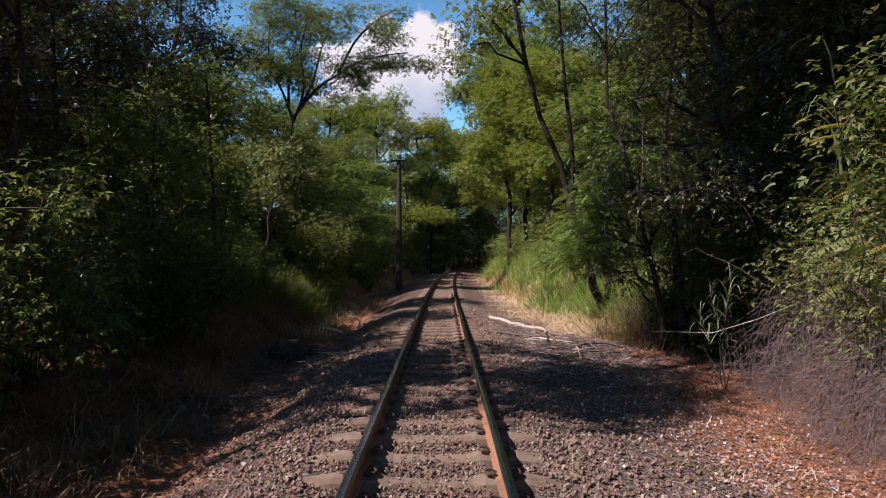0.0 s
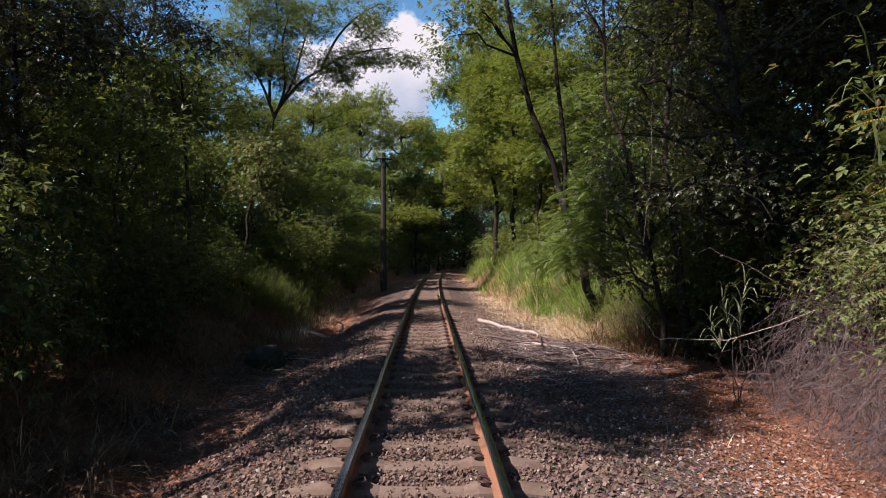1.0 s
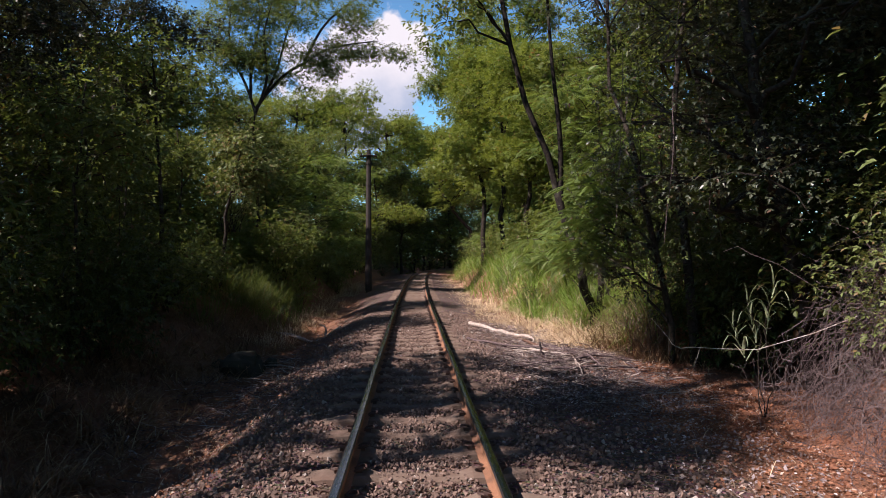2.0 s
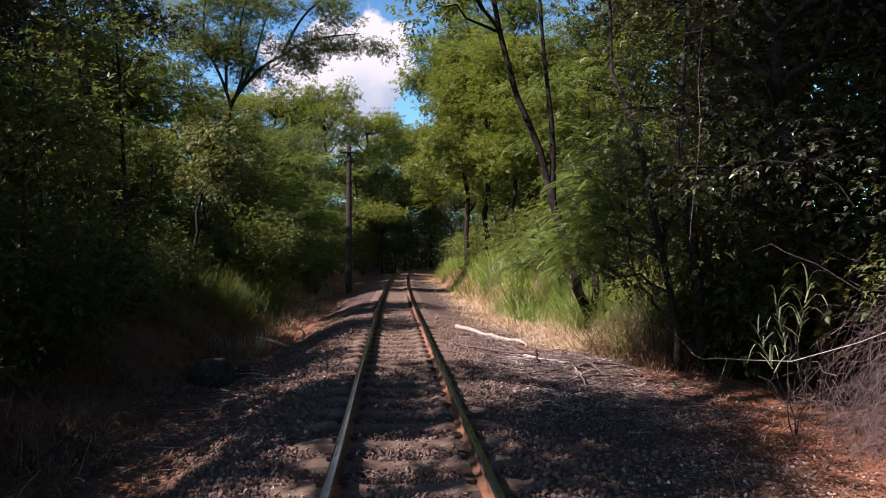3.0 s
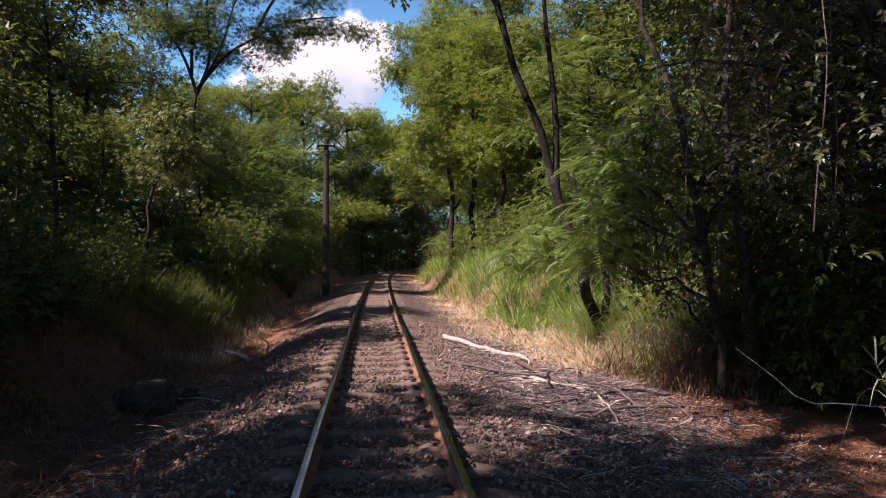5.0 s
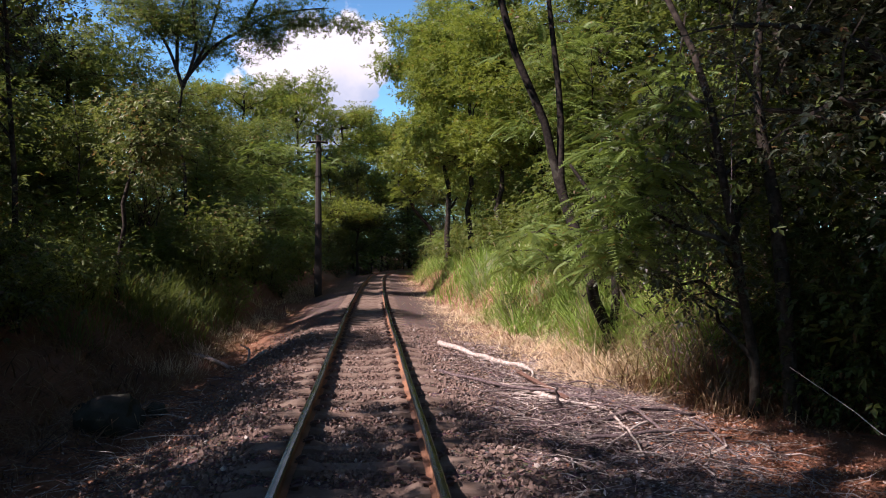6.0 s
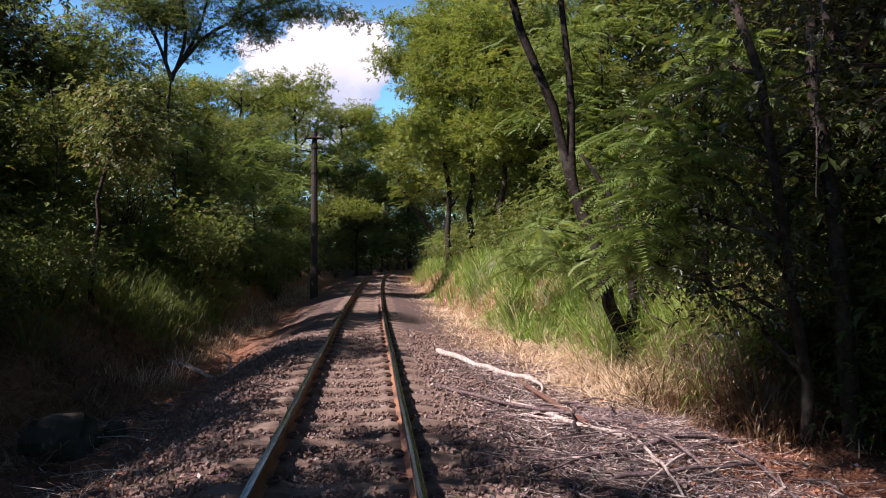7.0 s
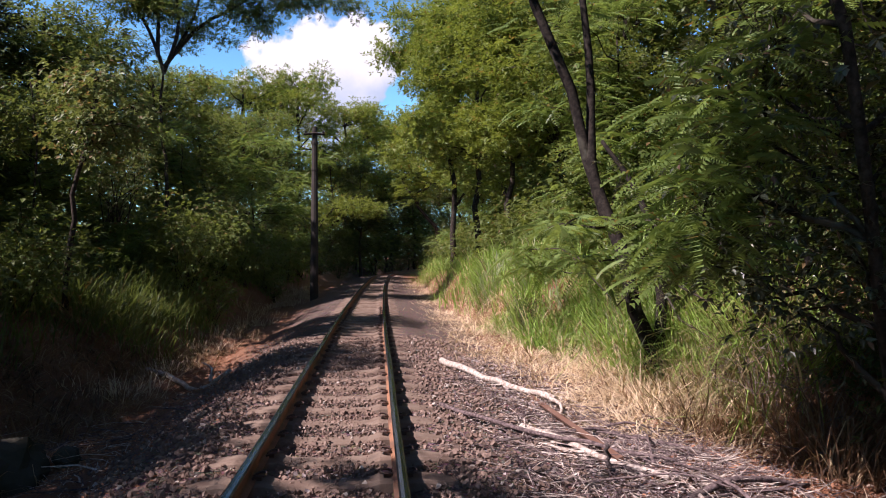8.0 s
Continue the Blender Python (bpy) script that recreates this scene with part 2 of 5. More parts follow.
def soup(parts):
    """Joins (verts, tris) pairs."""
    vs, fs, k = [], [], 0
    for v, f in parts:
        v, f = np.asarray(v, float).reshape(-1, 3), np.asarray(f, int).reshape(-1, 3)
        vs.append(v)
        fs.append(f + k)
        k += len(v)
    return np.concatenate(vs), np.concatenate(fs)


def unit(a):
    return a / np.maximum(np.linalg.norm(a, axis=-1, keepdims=True), 1e-9)


def frames_along(d, up):
    """Rotation matrices whose y goes along d and whose z leans to up."""
    y = unit(d)
    x = unit(np.cross(y, up))
    z = np.cross(x, y)
    return np.stack([x, y, z], axis=-1)


def strew(tv, tf, pos, rot, scale):
    """Copies of one small form at many places, in one soup."""
    n, k = len(pos), len(tv)
    sc = np.asarray(scale, float)
    sc = sc[:, None, None] if sc.ndim == 1 else sc[:, None, :]
    v = np.einsum("nij,nkj->nki", rot, tv[None] * sc) + pos[:, None, :]
    f = (tf[None] + (np.arange(n) * k)[:, None, None]).reshape(-1, 3)
    return v.reshape(-1, 3), f


def tube(points, radii, sides=6):
    """A tapered limb along a line of points, closed at its end."""
    p, r = np.asarray(points, float), np.asarray(radii, float)
    d = np.gradient(p, axis=0)
    rot = frames_along(d, np.array([0.31, 0.17, 0.9]) + np.zeros_like(d))
    a = np.arange(sides) * 2 * np.pi / sides
    ring = np.stack([np.cos(a), 0 * a, np.sin(a)], 1)
    v = (np.einsum("nij,kj->nki", rot, ring) * r[:, None, None] + p[:, None]).reshape(-1, 3)
    f = []
    for i in range(len(p) - 1):
        for j in range(sides):
            q, w = i * sides + j, i * sides + (j + 1) % sides
            f += [(q, q + sides, w), (w, q + sides, w + sides)]
    e = (len(p) - 1) * sides
    f += [(e, e + j + 1, e + j) for j in range(1, sides - 1)]
    return v, np.array(f)


def bend(a, b, sag=0.1, n=7, wob=0.04):
    a, b = np.asarray(a, float), np.asarray(b, float)
    s = np.linspace(0, 1, n)[:, None]
    length = np.linalg.norm(b - a)
    p = a + (b - a) * s
    p[:, 2] += (np.sin(s[:, 0] * np.pi)) * sag * length
    w = rng.normal(0, wob * length, (n, 3)) * np.sin(s * np.pi)
    return p + w


def smooth_line(pts, n):
    """A soft line through a few points."""
    pts = np.asarray(pts, float)
    t = np.linspace(0, len(pts) - 1, n)
    out = []
    for q in t:
        i = min(int(q), len(pts) - 2)
        u = q - i
        p0, p1, p2, p3 = pts[max(i - 1, 0)], pts[i], pts[i + 1], pts[min(i + 2, len(pts) - 1)]
        out.append(0.5 * (2 * p1 + (p2 - p0) * u + (2 * p0 - 5 * p1 + 4 * p2 - p3) * u * u + (3 * p1 - p0 - 3 * p2 + p3) * u ** 3))
    return np.array(out)


def part(name, geo, mat, parent, label="", smooth=False):
    ob = new(name, geo if isinstance(geo, bpy.types.Mesh) else mesh_of(name, geo[0], geo[1], mat, smooth))
    ob.parent = parent
    return tagged(ob, label)


# ---- the lie of the land ----
def centre(y):
    """Where the middle of the track runs, from straight into a bend to the right."""
    y = np.minimum(np.asarray(y, float), 112)
    return -0.10 + np.maximum(y - 20, 0) ** 2 / 2350 + np.maximum(y - 58, 0) ** 2 / 260


def step(a, b, x):
    s = np.clip((x - a) / (b - a), 0, 1)
    return s * s * (3 - 2 * s)


def land(x, y):
    x, y = np.asarray(x, float), np.asarray(y, float)
    u = x - centre(y)
    z = np.full(np.broadcast(u, y).shape, -0.07) + 0.025 * step(0.66, 0.8, np.abs(u))
    z = z - 0.05 * step(1.0, 1.5, np.abs(u)) - 0.06 * step(1.3, 2.6, u)
    deep = 0.58 - 0.3 * step(24, 38, y)
    z = z - deep * step(-1.15, -3.0, u)
    z = z + np.minimum((0.35 + 0.3 * step(10, 20, y)) * np.maximum(-3.7 - u, 0) * step(-3.7, -4.6, u), 1.1 + 0.02 * np.maximum(-u, 0))
    foot = 3.7 + 1.9 * step(8.4, 9.8, y) - 1.9 * step(12.4, 14.2, y) - 1.2 * step(18, 30, y)
    up = np.maximum(u - foot, 0)
    z = z + np.minimum((0.75 + 0.25 * step(14, 19, y)) * up * step(0, 0.8, up), 1.7 - 0.4 * step(15, 19, y) - 0.35 * step(30, 42, y) + 0.06 * up)
    z = np.minimum(z, 2.9 + 0.02 * np.abs(u))
    z = z + 0.13 * np.exp(-((u - 2.6) / 0.7) ** 2 - ((y - 12.8) / 1.6) ** 2)
    rough = np.sin(x * 2.1 + y * 0.7) * np.sin(y * 1.7 - x * 0.9) * 0.05 + np.sin(x * 5.3 - y * 3.1) * np.sin(y * 4.3 + x * 2.2) * 0.02
    return z + rough * step(1.3, 2.4, np.abs(u)) * (1 + 1.4 * step(-1.5, -2.5, u))


def ground():
    xs = np.concatenate([-np.geomspace(320, 9, 16), np.linspace(-8.6, 8.6, 116), np.geomspace(9, 320, 16)])
    ys = np.concatenate([-np.geomspace(320, 4, 14), np.linspace(-3, 32, 176), np.linspace(32.5, 90, 90), np.geomspace(93, 420, 14)])
    gx, gy = np.meshgrid(xs, ys)
    gz = land(gx, gy) * np.exp(-np.maximum(np.abs(gx) - 60, 0) / 60)
    v = np.stack([gx, gy, gz], -1).reshape(-1, 3)
    nx, i = len(xs), np.arange((len(ys) - 1) * (len(xs) - 1))
    q = i // (nx - 1) * nx + i % (nx - 1)
    f = np.concatenate([np.stack([q, q + 1, q + nx + 1], 1), np.stack([q, q + nx + 1, q + nx], 1)])
    ob = new("ground", mesh_of("ground", v, f, M_SOIL, True))
    tagged(ob, "reddish brown soil with a bed of dusty ballast under the track", "ground", kind="structure")


ground()


# ---- the railway ----
RAIL_TOP, GAUGE = 0.15, 1.067


def rail(side):
    """One rail: foot, web and rounded head, swept along the track."""
    foot, web, hw = 0.055, 0.008, 0.032
    prof = [(-foot, 0.004), (foot, 0.004), (foot, 0.014), (web + 0.008, 0.026), (web, 0.04), (web, 0.108), (hw, 0.118), (hw + 0.002, 0.142),
            (hw - 0.009, 0.15), (0, 0.1515), (-hw + 0.009, 0.15), (-hw - 0.002, 0.142), (-hw, 0.118), (-web, 0.108), (-web, 0.04), (-web - 0.008, 0.026), (-foot, 0.014)]
    ys = np.concatenate([np.linspace(-12, 20, 33), np.linspace(21, 110, 110)])
    k = len(prof)
    v = []
    for y in ys:
        c = float(centre(y)) + side * GAUGE / 2
        wob = 0.004 * math.sin(y * 1.1 + side) + 0.003 * math.sin(y * 0.43)
        v += [(c + px + wob, y, pz) for px, pz in prof]
    f, slot = [], []
    for i in range(len(ys) - 1):
        for j in range(k):
            a, b = i * k + j, i * k + (j + 1) % k
            f += [(a, b, a + k), (b, b + k, a + k)]
            slot += [2 if 8 <= j <= 9 else 1 if j in (7, 10) else 0] * 2
    me = mesh_of("rail", v, f, [M_RUST, M_HEAD, M_SHINE], False, slot)
    ob = new("rail", me)
    return tagged(ob, "rusty steel rail with a worn shiny running surface", "rail", "rails of the track")


rail(-1)
rail(1)


def sleeper_mesh():
    """Concrete sleeper, highest under the rails, sunk in the middle, with sloping shoulders."""
    stations = [(-1.0, -0.07, 0.085), (-0.96, -0.035, 0.1), (-0.72, -0.002, 0.115), (-0.40, 0.0, 0.115), (-0.30, -0.03, 0.1), (0.0, -0.036, 0.095),
                (0.30, -0.03, 0.1), (0.40, 0.0, 0.115), (0.72, -0.002, 0.115), (0.96, -0.035, 0.1), (1.0, -0.07, 0.085)]
    v, f = [], []
    for x, z, h in stations:
        v += [(x, -h - 0.03, -0.2), (x, -h, z - 0.02), (x, -h + 0.02, z), (x, h - 0.02, z), (x, h, z - 0.02), (x, h + 0.03, -0.2)]
    for i in range(len(stations) - 1):
        for j in range(5):
            a = i * 6 + j
            f += [(a, a + 6, a + 1), (a + 1, a + 6, a + 7)]
    for e, flip in ((0, 1), ((len(stations) - 1) * 6, 0)):
        for j in range(1, 5):
            f.append((e, e + j, e + j + 1) if flip else (e, e + j + 1, e + j))
    return mesh_of("sleeper", v, f, M_SLEEPER)


def clip_mesh():
    """Bent spring bar that holds the rail's foot."""
    pts = smooth_line([(0.0, -0.05, 0.02), (0.03, -0.055, 0.035), (0.075, -0.045, 0.04), (0.085, 0.0, 0.03), (0.075, 0.045, 0.04), (0.03, 0.055, 0.035), (0.0, 0.02, 0.02)], 13)
    v1, f1 = tube(pts, np.full(13, 0.010), 5)
    x, y, z = 0.025, 0.03, 0.03
    bx = [(0.035 + sx * x, sy * y, (sz + 1) * z / 2 - 0.005) for sx in (-1, 1) for sy in (-1, 1) for sz in (-1, 1)]
    bf = [(0, 1, 3), (0, 3, 2), (4, 6, 7), (4, 7, 5), (0, 4, 5), (0, 5, 1), (2, 3, 7), (2, 7, 6), (1, 5, 7), (1, 7, 3)]
    v, f = soup([(v1, f1), (bx, bf)])
    return mesh_of("rail_clip", v, f, M_CLIP)


def sleepers():
    me, clip = sleeper_mesh(), clip_mesh()
    y, i = -6.4, 0
    while y < 92:
        c = float(centre(y))
        turn = math.degrees(math.atan((float(centre(y + 0.5)) - float(centre(y - 0.5)))))
        ob = new("sleeper", me)
        ob.matrix_world = pose(c + rng.normal(0, 0.012), y + rng.normal(0, 0.012), rng.normal(0, 0.004), rng.normal(0, 0.5), 0, -turn + rng.normal(0, 0.6))
        tagged(ob, "dusty concrete sleeper half sunk in ballast", "sleeper", "sleepers of the track")
        if y < 30:
            for side in (-1, 1):
                for out in (-1, 1):
                    k = new("rail_clip", clip)
                    k.parent = ob
                    k.matrix_basis = pose(side * GAUGE / 2 + out * 0.045, 0, 0, 0, 0, 0 if out > 0 else 180)
        y += 0.61
        i += 1


sleepers()


def stone_forms():
    """Broken stones with eight corners."""
    forms = []
    for k in range(6):
        a = rng.uniform(-1, 1, (8, 3)) * 0.28 + np.array([(sx, sy, sz) for sx in (-1, 1) for sy in (-1, 1) for sz in (-1, 1)]) * np.array([0.8, 0.6, 0.5])
        f = np.array([(0, 1, 3), (0, 3, 2), (4, 6, 7), (4, 7, 5), (0, 4, 5), (0, 5, 1), (2, 3, 7), (2, 7, 6), (1, 5, 7), (1, 7, 3), (0, 2, 6), (0, 6, 4)])
        forms.append((a, f))
    return forms


FORMS = stone_forms()


def spin(n, tilt=3.1):
    q = rng.normal(size=(n, 4))
    q[:, 1:3] *= min(tilt, 1.0)
    q = q / np.linalg.norm(q, axis=1, keepdims=True)
    w, x, y, z = q.T
    return np.stack([np.stack([1 - 2 * (y * y + z * z), 2 * (x * y - z * w), 2 * (x * z + y * w)], -1),
                     np.stack([2 * (x * y + z * w), 1 - 2 * (x * x + z * z), 2 * (y * z - x * w)], -1),
                     np.stack([2 * (x * z - y * w), 2 * (y * z + x * w), 1 - 2 * (x * x + y * y)], -1)], 1)


def ballast():
    parts = []
    n = 46000
    y = 3.3 + 19 * rng.random(n) ** 1.4
    u = np.clip(rng.normal(0.05, 1.05, n), -2.6, 2.5)
    x = u + centre(y)
    keep = np.minimum(np.abs(u - GAUGE / 2), np.abs(u + GAUGE / 2)) > 0.1
    x, y = x[keep], y[keep]
    z = land(x, y) + np.where(np.abs(x - centre(y)) < 0.5, rng.uniform(0.0, 0.045, len(x)), np.where(np.abs(x - centre(y)) < 1.05, rng.uniform(-0.015, 0.03, len(x)), rng.uniform(-0.01, 0.028, len(x))))
    s = (0.008 + 0.016 * rng.random(len(x)) ** 1.6) * (1 + 0.02 * y) * np.where(np.abs(x - centre(y)) < 0.9, 0.75, 1.0)
    pick = rng.integers(0, 6, len(x))
    single = (y > 4.7) & (y < 6.6) & (np.abs(x) < 2.0)
    single[np.nonzero(single)[0][300:]] = False
    for k in range(6):
        i = (pick == k) & ~single
        parts.append(strew(*FORMS[k], np.stack([x, y, z], 1)[i], spin(i.sum()), s[i]))
    v, f = soup(parts)
    ob = new("ballast", mesh_of("ballast", v, f, M_STONE))
    tagged(ob, "dusty grey-brown crushed stone ballast round the sleepers", "ballast", kind="stuff")
    forms = [mesh_of("stone", *FORMS[k], M_STONE) for k in range(6)]
    for i in np.nonzero(single)[0]:
        st = new("stone", forms[pick[i]])
        st.parent = ob
        st.matrix_basis = pose(x[i], y[i], z[i], *rng.uniform(0, 360, 3)) @ Matrix.Diagonal((s[i], s[i], s[i], 1))


ballast()


def utility_pole():
    base = Vector((-2.45, 39.0, -0.35))
    root = new("utility_pole")
    root.location = base
    tagged(root, "weathered concrete utility pole, coloured near-black as a silhouette, with a short crossarm", "utility pole")
    pole = smooth_line([(0, 0, -0.4), (0, 0, 2.5), (0, 0, 5), (0, 0, 7.6)], 9)
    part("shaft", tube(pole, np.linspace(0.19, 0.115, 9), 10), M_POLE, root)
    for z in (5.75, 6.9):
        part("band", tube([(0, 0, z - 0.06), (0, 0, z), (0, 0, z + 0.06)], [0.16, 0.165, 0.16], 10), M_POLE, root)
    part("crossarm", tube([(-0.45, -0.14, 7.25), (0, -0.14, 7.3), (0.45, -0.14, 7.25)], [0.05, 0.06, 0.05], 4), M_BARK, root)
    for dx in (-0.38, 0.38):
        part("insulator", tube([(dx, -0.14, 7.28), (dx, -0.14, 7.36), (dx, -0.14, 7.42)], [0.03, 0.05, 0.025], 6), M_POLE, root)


utility_pole()


# ---- leaves ----
def broad_leaf(w=0.3):
    v = np.array([(0, 0, 0), (w, 0.42, 0.06), (0, 1, -0.08), (-w, 0.42, 0.06)])
    return v, np.array([(0, 1, 2), (0, 2, 3)])


def frond(pairs=9, droop=0.25):
    """Feathered leaf: paired narrow leaflets along a drooping rib."""
    vs, fs = [], []
    for i in range(pairs):
        s = (i + 0.7) / pairs
        ln = 0.27 * math.sin(math.pi * min(0.12 + 0.85 * s, 1)) ** 0.6
        z, w = -droop * s * s, 0.42 / pairs
        for sd in (-1, 1):
            k = len(vs)
            vs += [(0, s - w, z), (sd * ln, s + ln * 0.3, z - 0.05), (sd * ln * 0.25, s + w * 1.5, z + 0.02)]
            fs += [(k, k + 1, k + 2)]
    return np.array(vs), np.array(fs)


def sprig(n=5):
    """A short shoot with several leaves."""
    vs, fs = [], []
    for i in range(n):
        a, s = i * 2.4, 0.2 + 0.8 * i / n
        d = np.array([[math.cos(a) * 0.8, 0.75, math.sin(a) * 0.4 - 0.1]])
        v, f = strew(*broad_leaf(0.27), np.array([[0, s * 0.8, 0]]), frames_along(d, np.array([[0, 0.2, 1.0]])), np.array([0.8]))
        fs.append(f + len(vs) * 4)
        vs.append(v)
    return np.concatenate(vs), np.concatenate(fs)


def wood_sprig(n=4):
    """A shoot of plain three-cornered leaves, for trees further off."""
    vs, fs = [], []
    for i in range(n):
        a, y0 = i * 2.4, 0.7 * i / n
        d = np.array([[math.cos(a) * 0.8, 0.7, math.sin(a) * 0.45 - 0.1]])
        tri = np.array([(0.05, 0, 0), (0.3, 0.45, 0.03), (-0.24, 0.85, -0.04)])
        v, f = strew(tri, np.array([(0, 1, 2)]), np.array([[0, y0, 0]]), frames_along(d, np.array([[0.2, 0.2, 1.0]])), np.array([0.8]))
        fs.append(f + i * 3)
        vs.append(v)
    return np.concatenate(vs), np.concatenate(fs)


LEAVES = {"spray": frond(13, 0.3), "wood": wood_sprig(), "broad": sprig(3), "frond": frond(8), "fine": frond(5, 0.15), "single": broad_leaf(0.3)}


def foliage(centres, spread, per, kind, size, flat=0.5, droop=0.15):
    """Leaves gathered about many small centres."""
    c = np.repeat(np.asarray(centres, float), per, 0)
    n = len(c)
    off = rng.normal(0, 1, (n, 3)) * np.array([1, 1, flat]) * spread
    d = off + rng.normal(0, 0.5, (n, 3)) * spread
    d[:, 2] = d[:, 2] * 0.6 - droop * spread
    up = np.stack([rng.normal(0, 0.35, n), rng.normal(0, 0.35, n), np.ones(n)], 1)
    return strew(*LEAVES[kind], c + off, frames_along(d, up), size * rng.uniform(0.65, 1.3, n))


def in_ball(n, r, hollow=0.35):
    d = unit(rng.normal(size=(n, 3)))
    return d * (hollow + (1 - hollow) * rng.random((n, 1)) ** 0.5) * np.asarray(r, float)


def tree(label, base, trunk, r0, clumps, kind="broad", mat=None, size=0.14, subs=14, per=11, spread=0.32, flat=0.5, bark=None, limbs=True, group="", stems=()):
    """trunk: points from the base; clumps: (centre, radii) of the boughs, from the base too."""
    mat, bark = mat or M_BROAD, bark or M_BARK
    reseed(label, *base)
    root = new("tree")
    root.location = base
    tagged(root, label, "tree", group)
    line = smooth_line([(trunk[0][0], trunk[0][1], trunk[0][2] - 0.3), *trunk], 14)
    line[1:-1] += rng.normal(0, 0.02 + r0 * 0.25, (12, 3)) * np.array([1, 1, 0.2])
    part("trunk", tube(line, np.linspace(r0, r0 * 0.3, 14) + r0 * 0.5 * np.exp(-np.arange(14) / 0.9), 8), bark, root, smooth=True)
    for st in stems:
        ln = smooth_line(st, 12)
        part("stem", tube(ln, np.linspace(r0 * 0.7, r0 * 0.2, 12), 7), bark, root, smooth=True)
    twigs, cents = [], []
    for c, r in clumps:
        c = np.asarray(c, float)
        if limbs:
            h = np.linalg.norm(line - c, axis=1) + np.where(line[:, 2] > c[2] - 0.15, 3.0, 0.0)
            i = int(np.argmin(h))
            ln = bend(line[i], c, 0.06, 7, 0.05)
            rr = r0 * (1 - 0.7 * i / 13) * 0.6
            part("limb", tube(ln, np.linspace(rr, 0.012, 7), 6), bark, root, smooth=True)
        sub = c + in_ball(subs, r)
        cents.append(sub)
        for q in sub[:: 3]:
            twigs.append(tube(bend(c + (q - c) * 0.1, q, 0.05, 3, 0.05), np.linspace(0.014, 0.004, 3), 3))
    tagged(part("twig_mass", soup(twigs), bark, root), kind="stuff")
    tagged(part("crown", foliage(np.concatenate(cents), spread, per, kind, size, flat), mat, root), kind="stuff")
    return root


def crown_of(n, centre_at, radii, clump):
    reseed("crown", *centre_at, *radii)
    return [(np.asarray(centre_at) + q, clump * rng.uniform(0.75, 1.3) * np.array([1, 1, 0.7])) for q in in_ball(n, radii, 0.3)]


def shrub(label, mat, kind, size, height=1.6, width=1.0, subs=60, per=12, spread=0.2, group="", name="shrub", twig=None):
    reseed(label)
    root = new(name)
    tagged(root, label, "shrub", group)
    cents = in_ball(subs, (width, width, height * 0.55), 0.15) + np.array([0, 0, height * 0.55])
    stems = [tube(bend((rng.normal(0, 0.1), rng.normal(0, 0.1), -0.1), q, 0.12, 5, 0.05), np.linspace(0.016, 0.004, 5), 3) for q in cents[::5]]
    tagged(part("stem_mass", soup(stems), twig or M_BARK, root), kind="stuff")
    tagged(part("foliage", foliage(cents, spread, per, kind, size, 0.7), mat, root), kind="stuff")
    return root


def place(proto, spots):
    """Sets a thing at the first spot and copies of it at the others: x, y, sink, scale, turn."""
    for i, (x, y, dz, s, rz) in enumerate(spots):
        m = pose(x, y, float(land(x, y)) + dz, 0, 0, rz) @ Matrix.Diagonal((s, s, s * (0.9 + 0.2 * ((i * 7) % 5) / 5), 1))
        if i == 0:
            first = m
        else:
            copy_thing(proto, m)
    proto.matrix_basis = first


def at(x, y, dz=0.0):
    return (x, y, float(land(x, y)) + dz)


# the trees that can be told apart
# Its dark foliage is the glossy leaf with shade put into the colour.
tree("slender leaning tree with a dark trunk and drooping dark foliage", at(4.05, 12.9), [(0, 0, 0), (-0.15, -0.1, 1.3), (-0.75, -0.5, 3.1), (-1.0, -0.1, 4.8), (-1.1, 0, 7.5)], 0.068,
     crown_of(10, (-0.6, 0.4, 6.6), (1.6, 1.6, 2.0), 0.7) + [((0.3, 0.6, 2.6), (0.7, 0.7, 0.5)), ((-0.9, 0.2, 3.4), (0.6, 0.6, 0.4))]
     + [((dx, dy, z), (0.45, 0.4, 0.32)) for dx, dy, z in ((-1.05, 0.2, 1.55), (-0.65, 0.1, 2.0), (-1.25, 0.35, 2.2), (-0.55, 0.3, 1.3), (-0.85, 0.2, 2.6), (-0.15, 0.1, 2.3), (-0.25, -0.1, 1.6), (-0.45, 0.2, 3.0), (0.15, -0.1, 2.9), (-1.0, 0.5, 3.1))],
     "broad", M_GLOSS, 0.085, 11, 15, 0.22, bark=M_BARK)
tree("forked tree with a leaning trunk above the dry grass", at(3.85, 17.0), [(0, 0, 0), (-0.06, 0.05, 0.8), (-0.42, 0.35, 2.1), (-0.75, 0.7, 3.4), (-1.4, 0.7, 5.6), (-2.1, 0.7, 8.2), (-2.3, 0.7, 10.0)], 0.13,
     crown_of(9, (-1.6, 1.0, 9.0), (1.8, 1.8, 1.8), 0.7) + [((-3.2, 0.4, 7.0), (0.5, 0.5, 0.5)), ((-3.0, 0.4, 7.9), (0.5, 0.5, 0.6))], "broad", M_BROAD, 0.15, bark=M_DARKBARK,
     stems=[[(-0.42, 0.37, 2.1), (-0.6, 0.58, 2.9), (-0.56, 0.8, 4.4), (-0.75, 0.9, 6.4), (-0.9, 1.0, 9.0)], [(0.08, 0.0, 0.2), (0.2, 0.1, 1.2), (0.02, 0.3, 2.4), (-0.45, 0.6, 3.3)]])
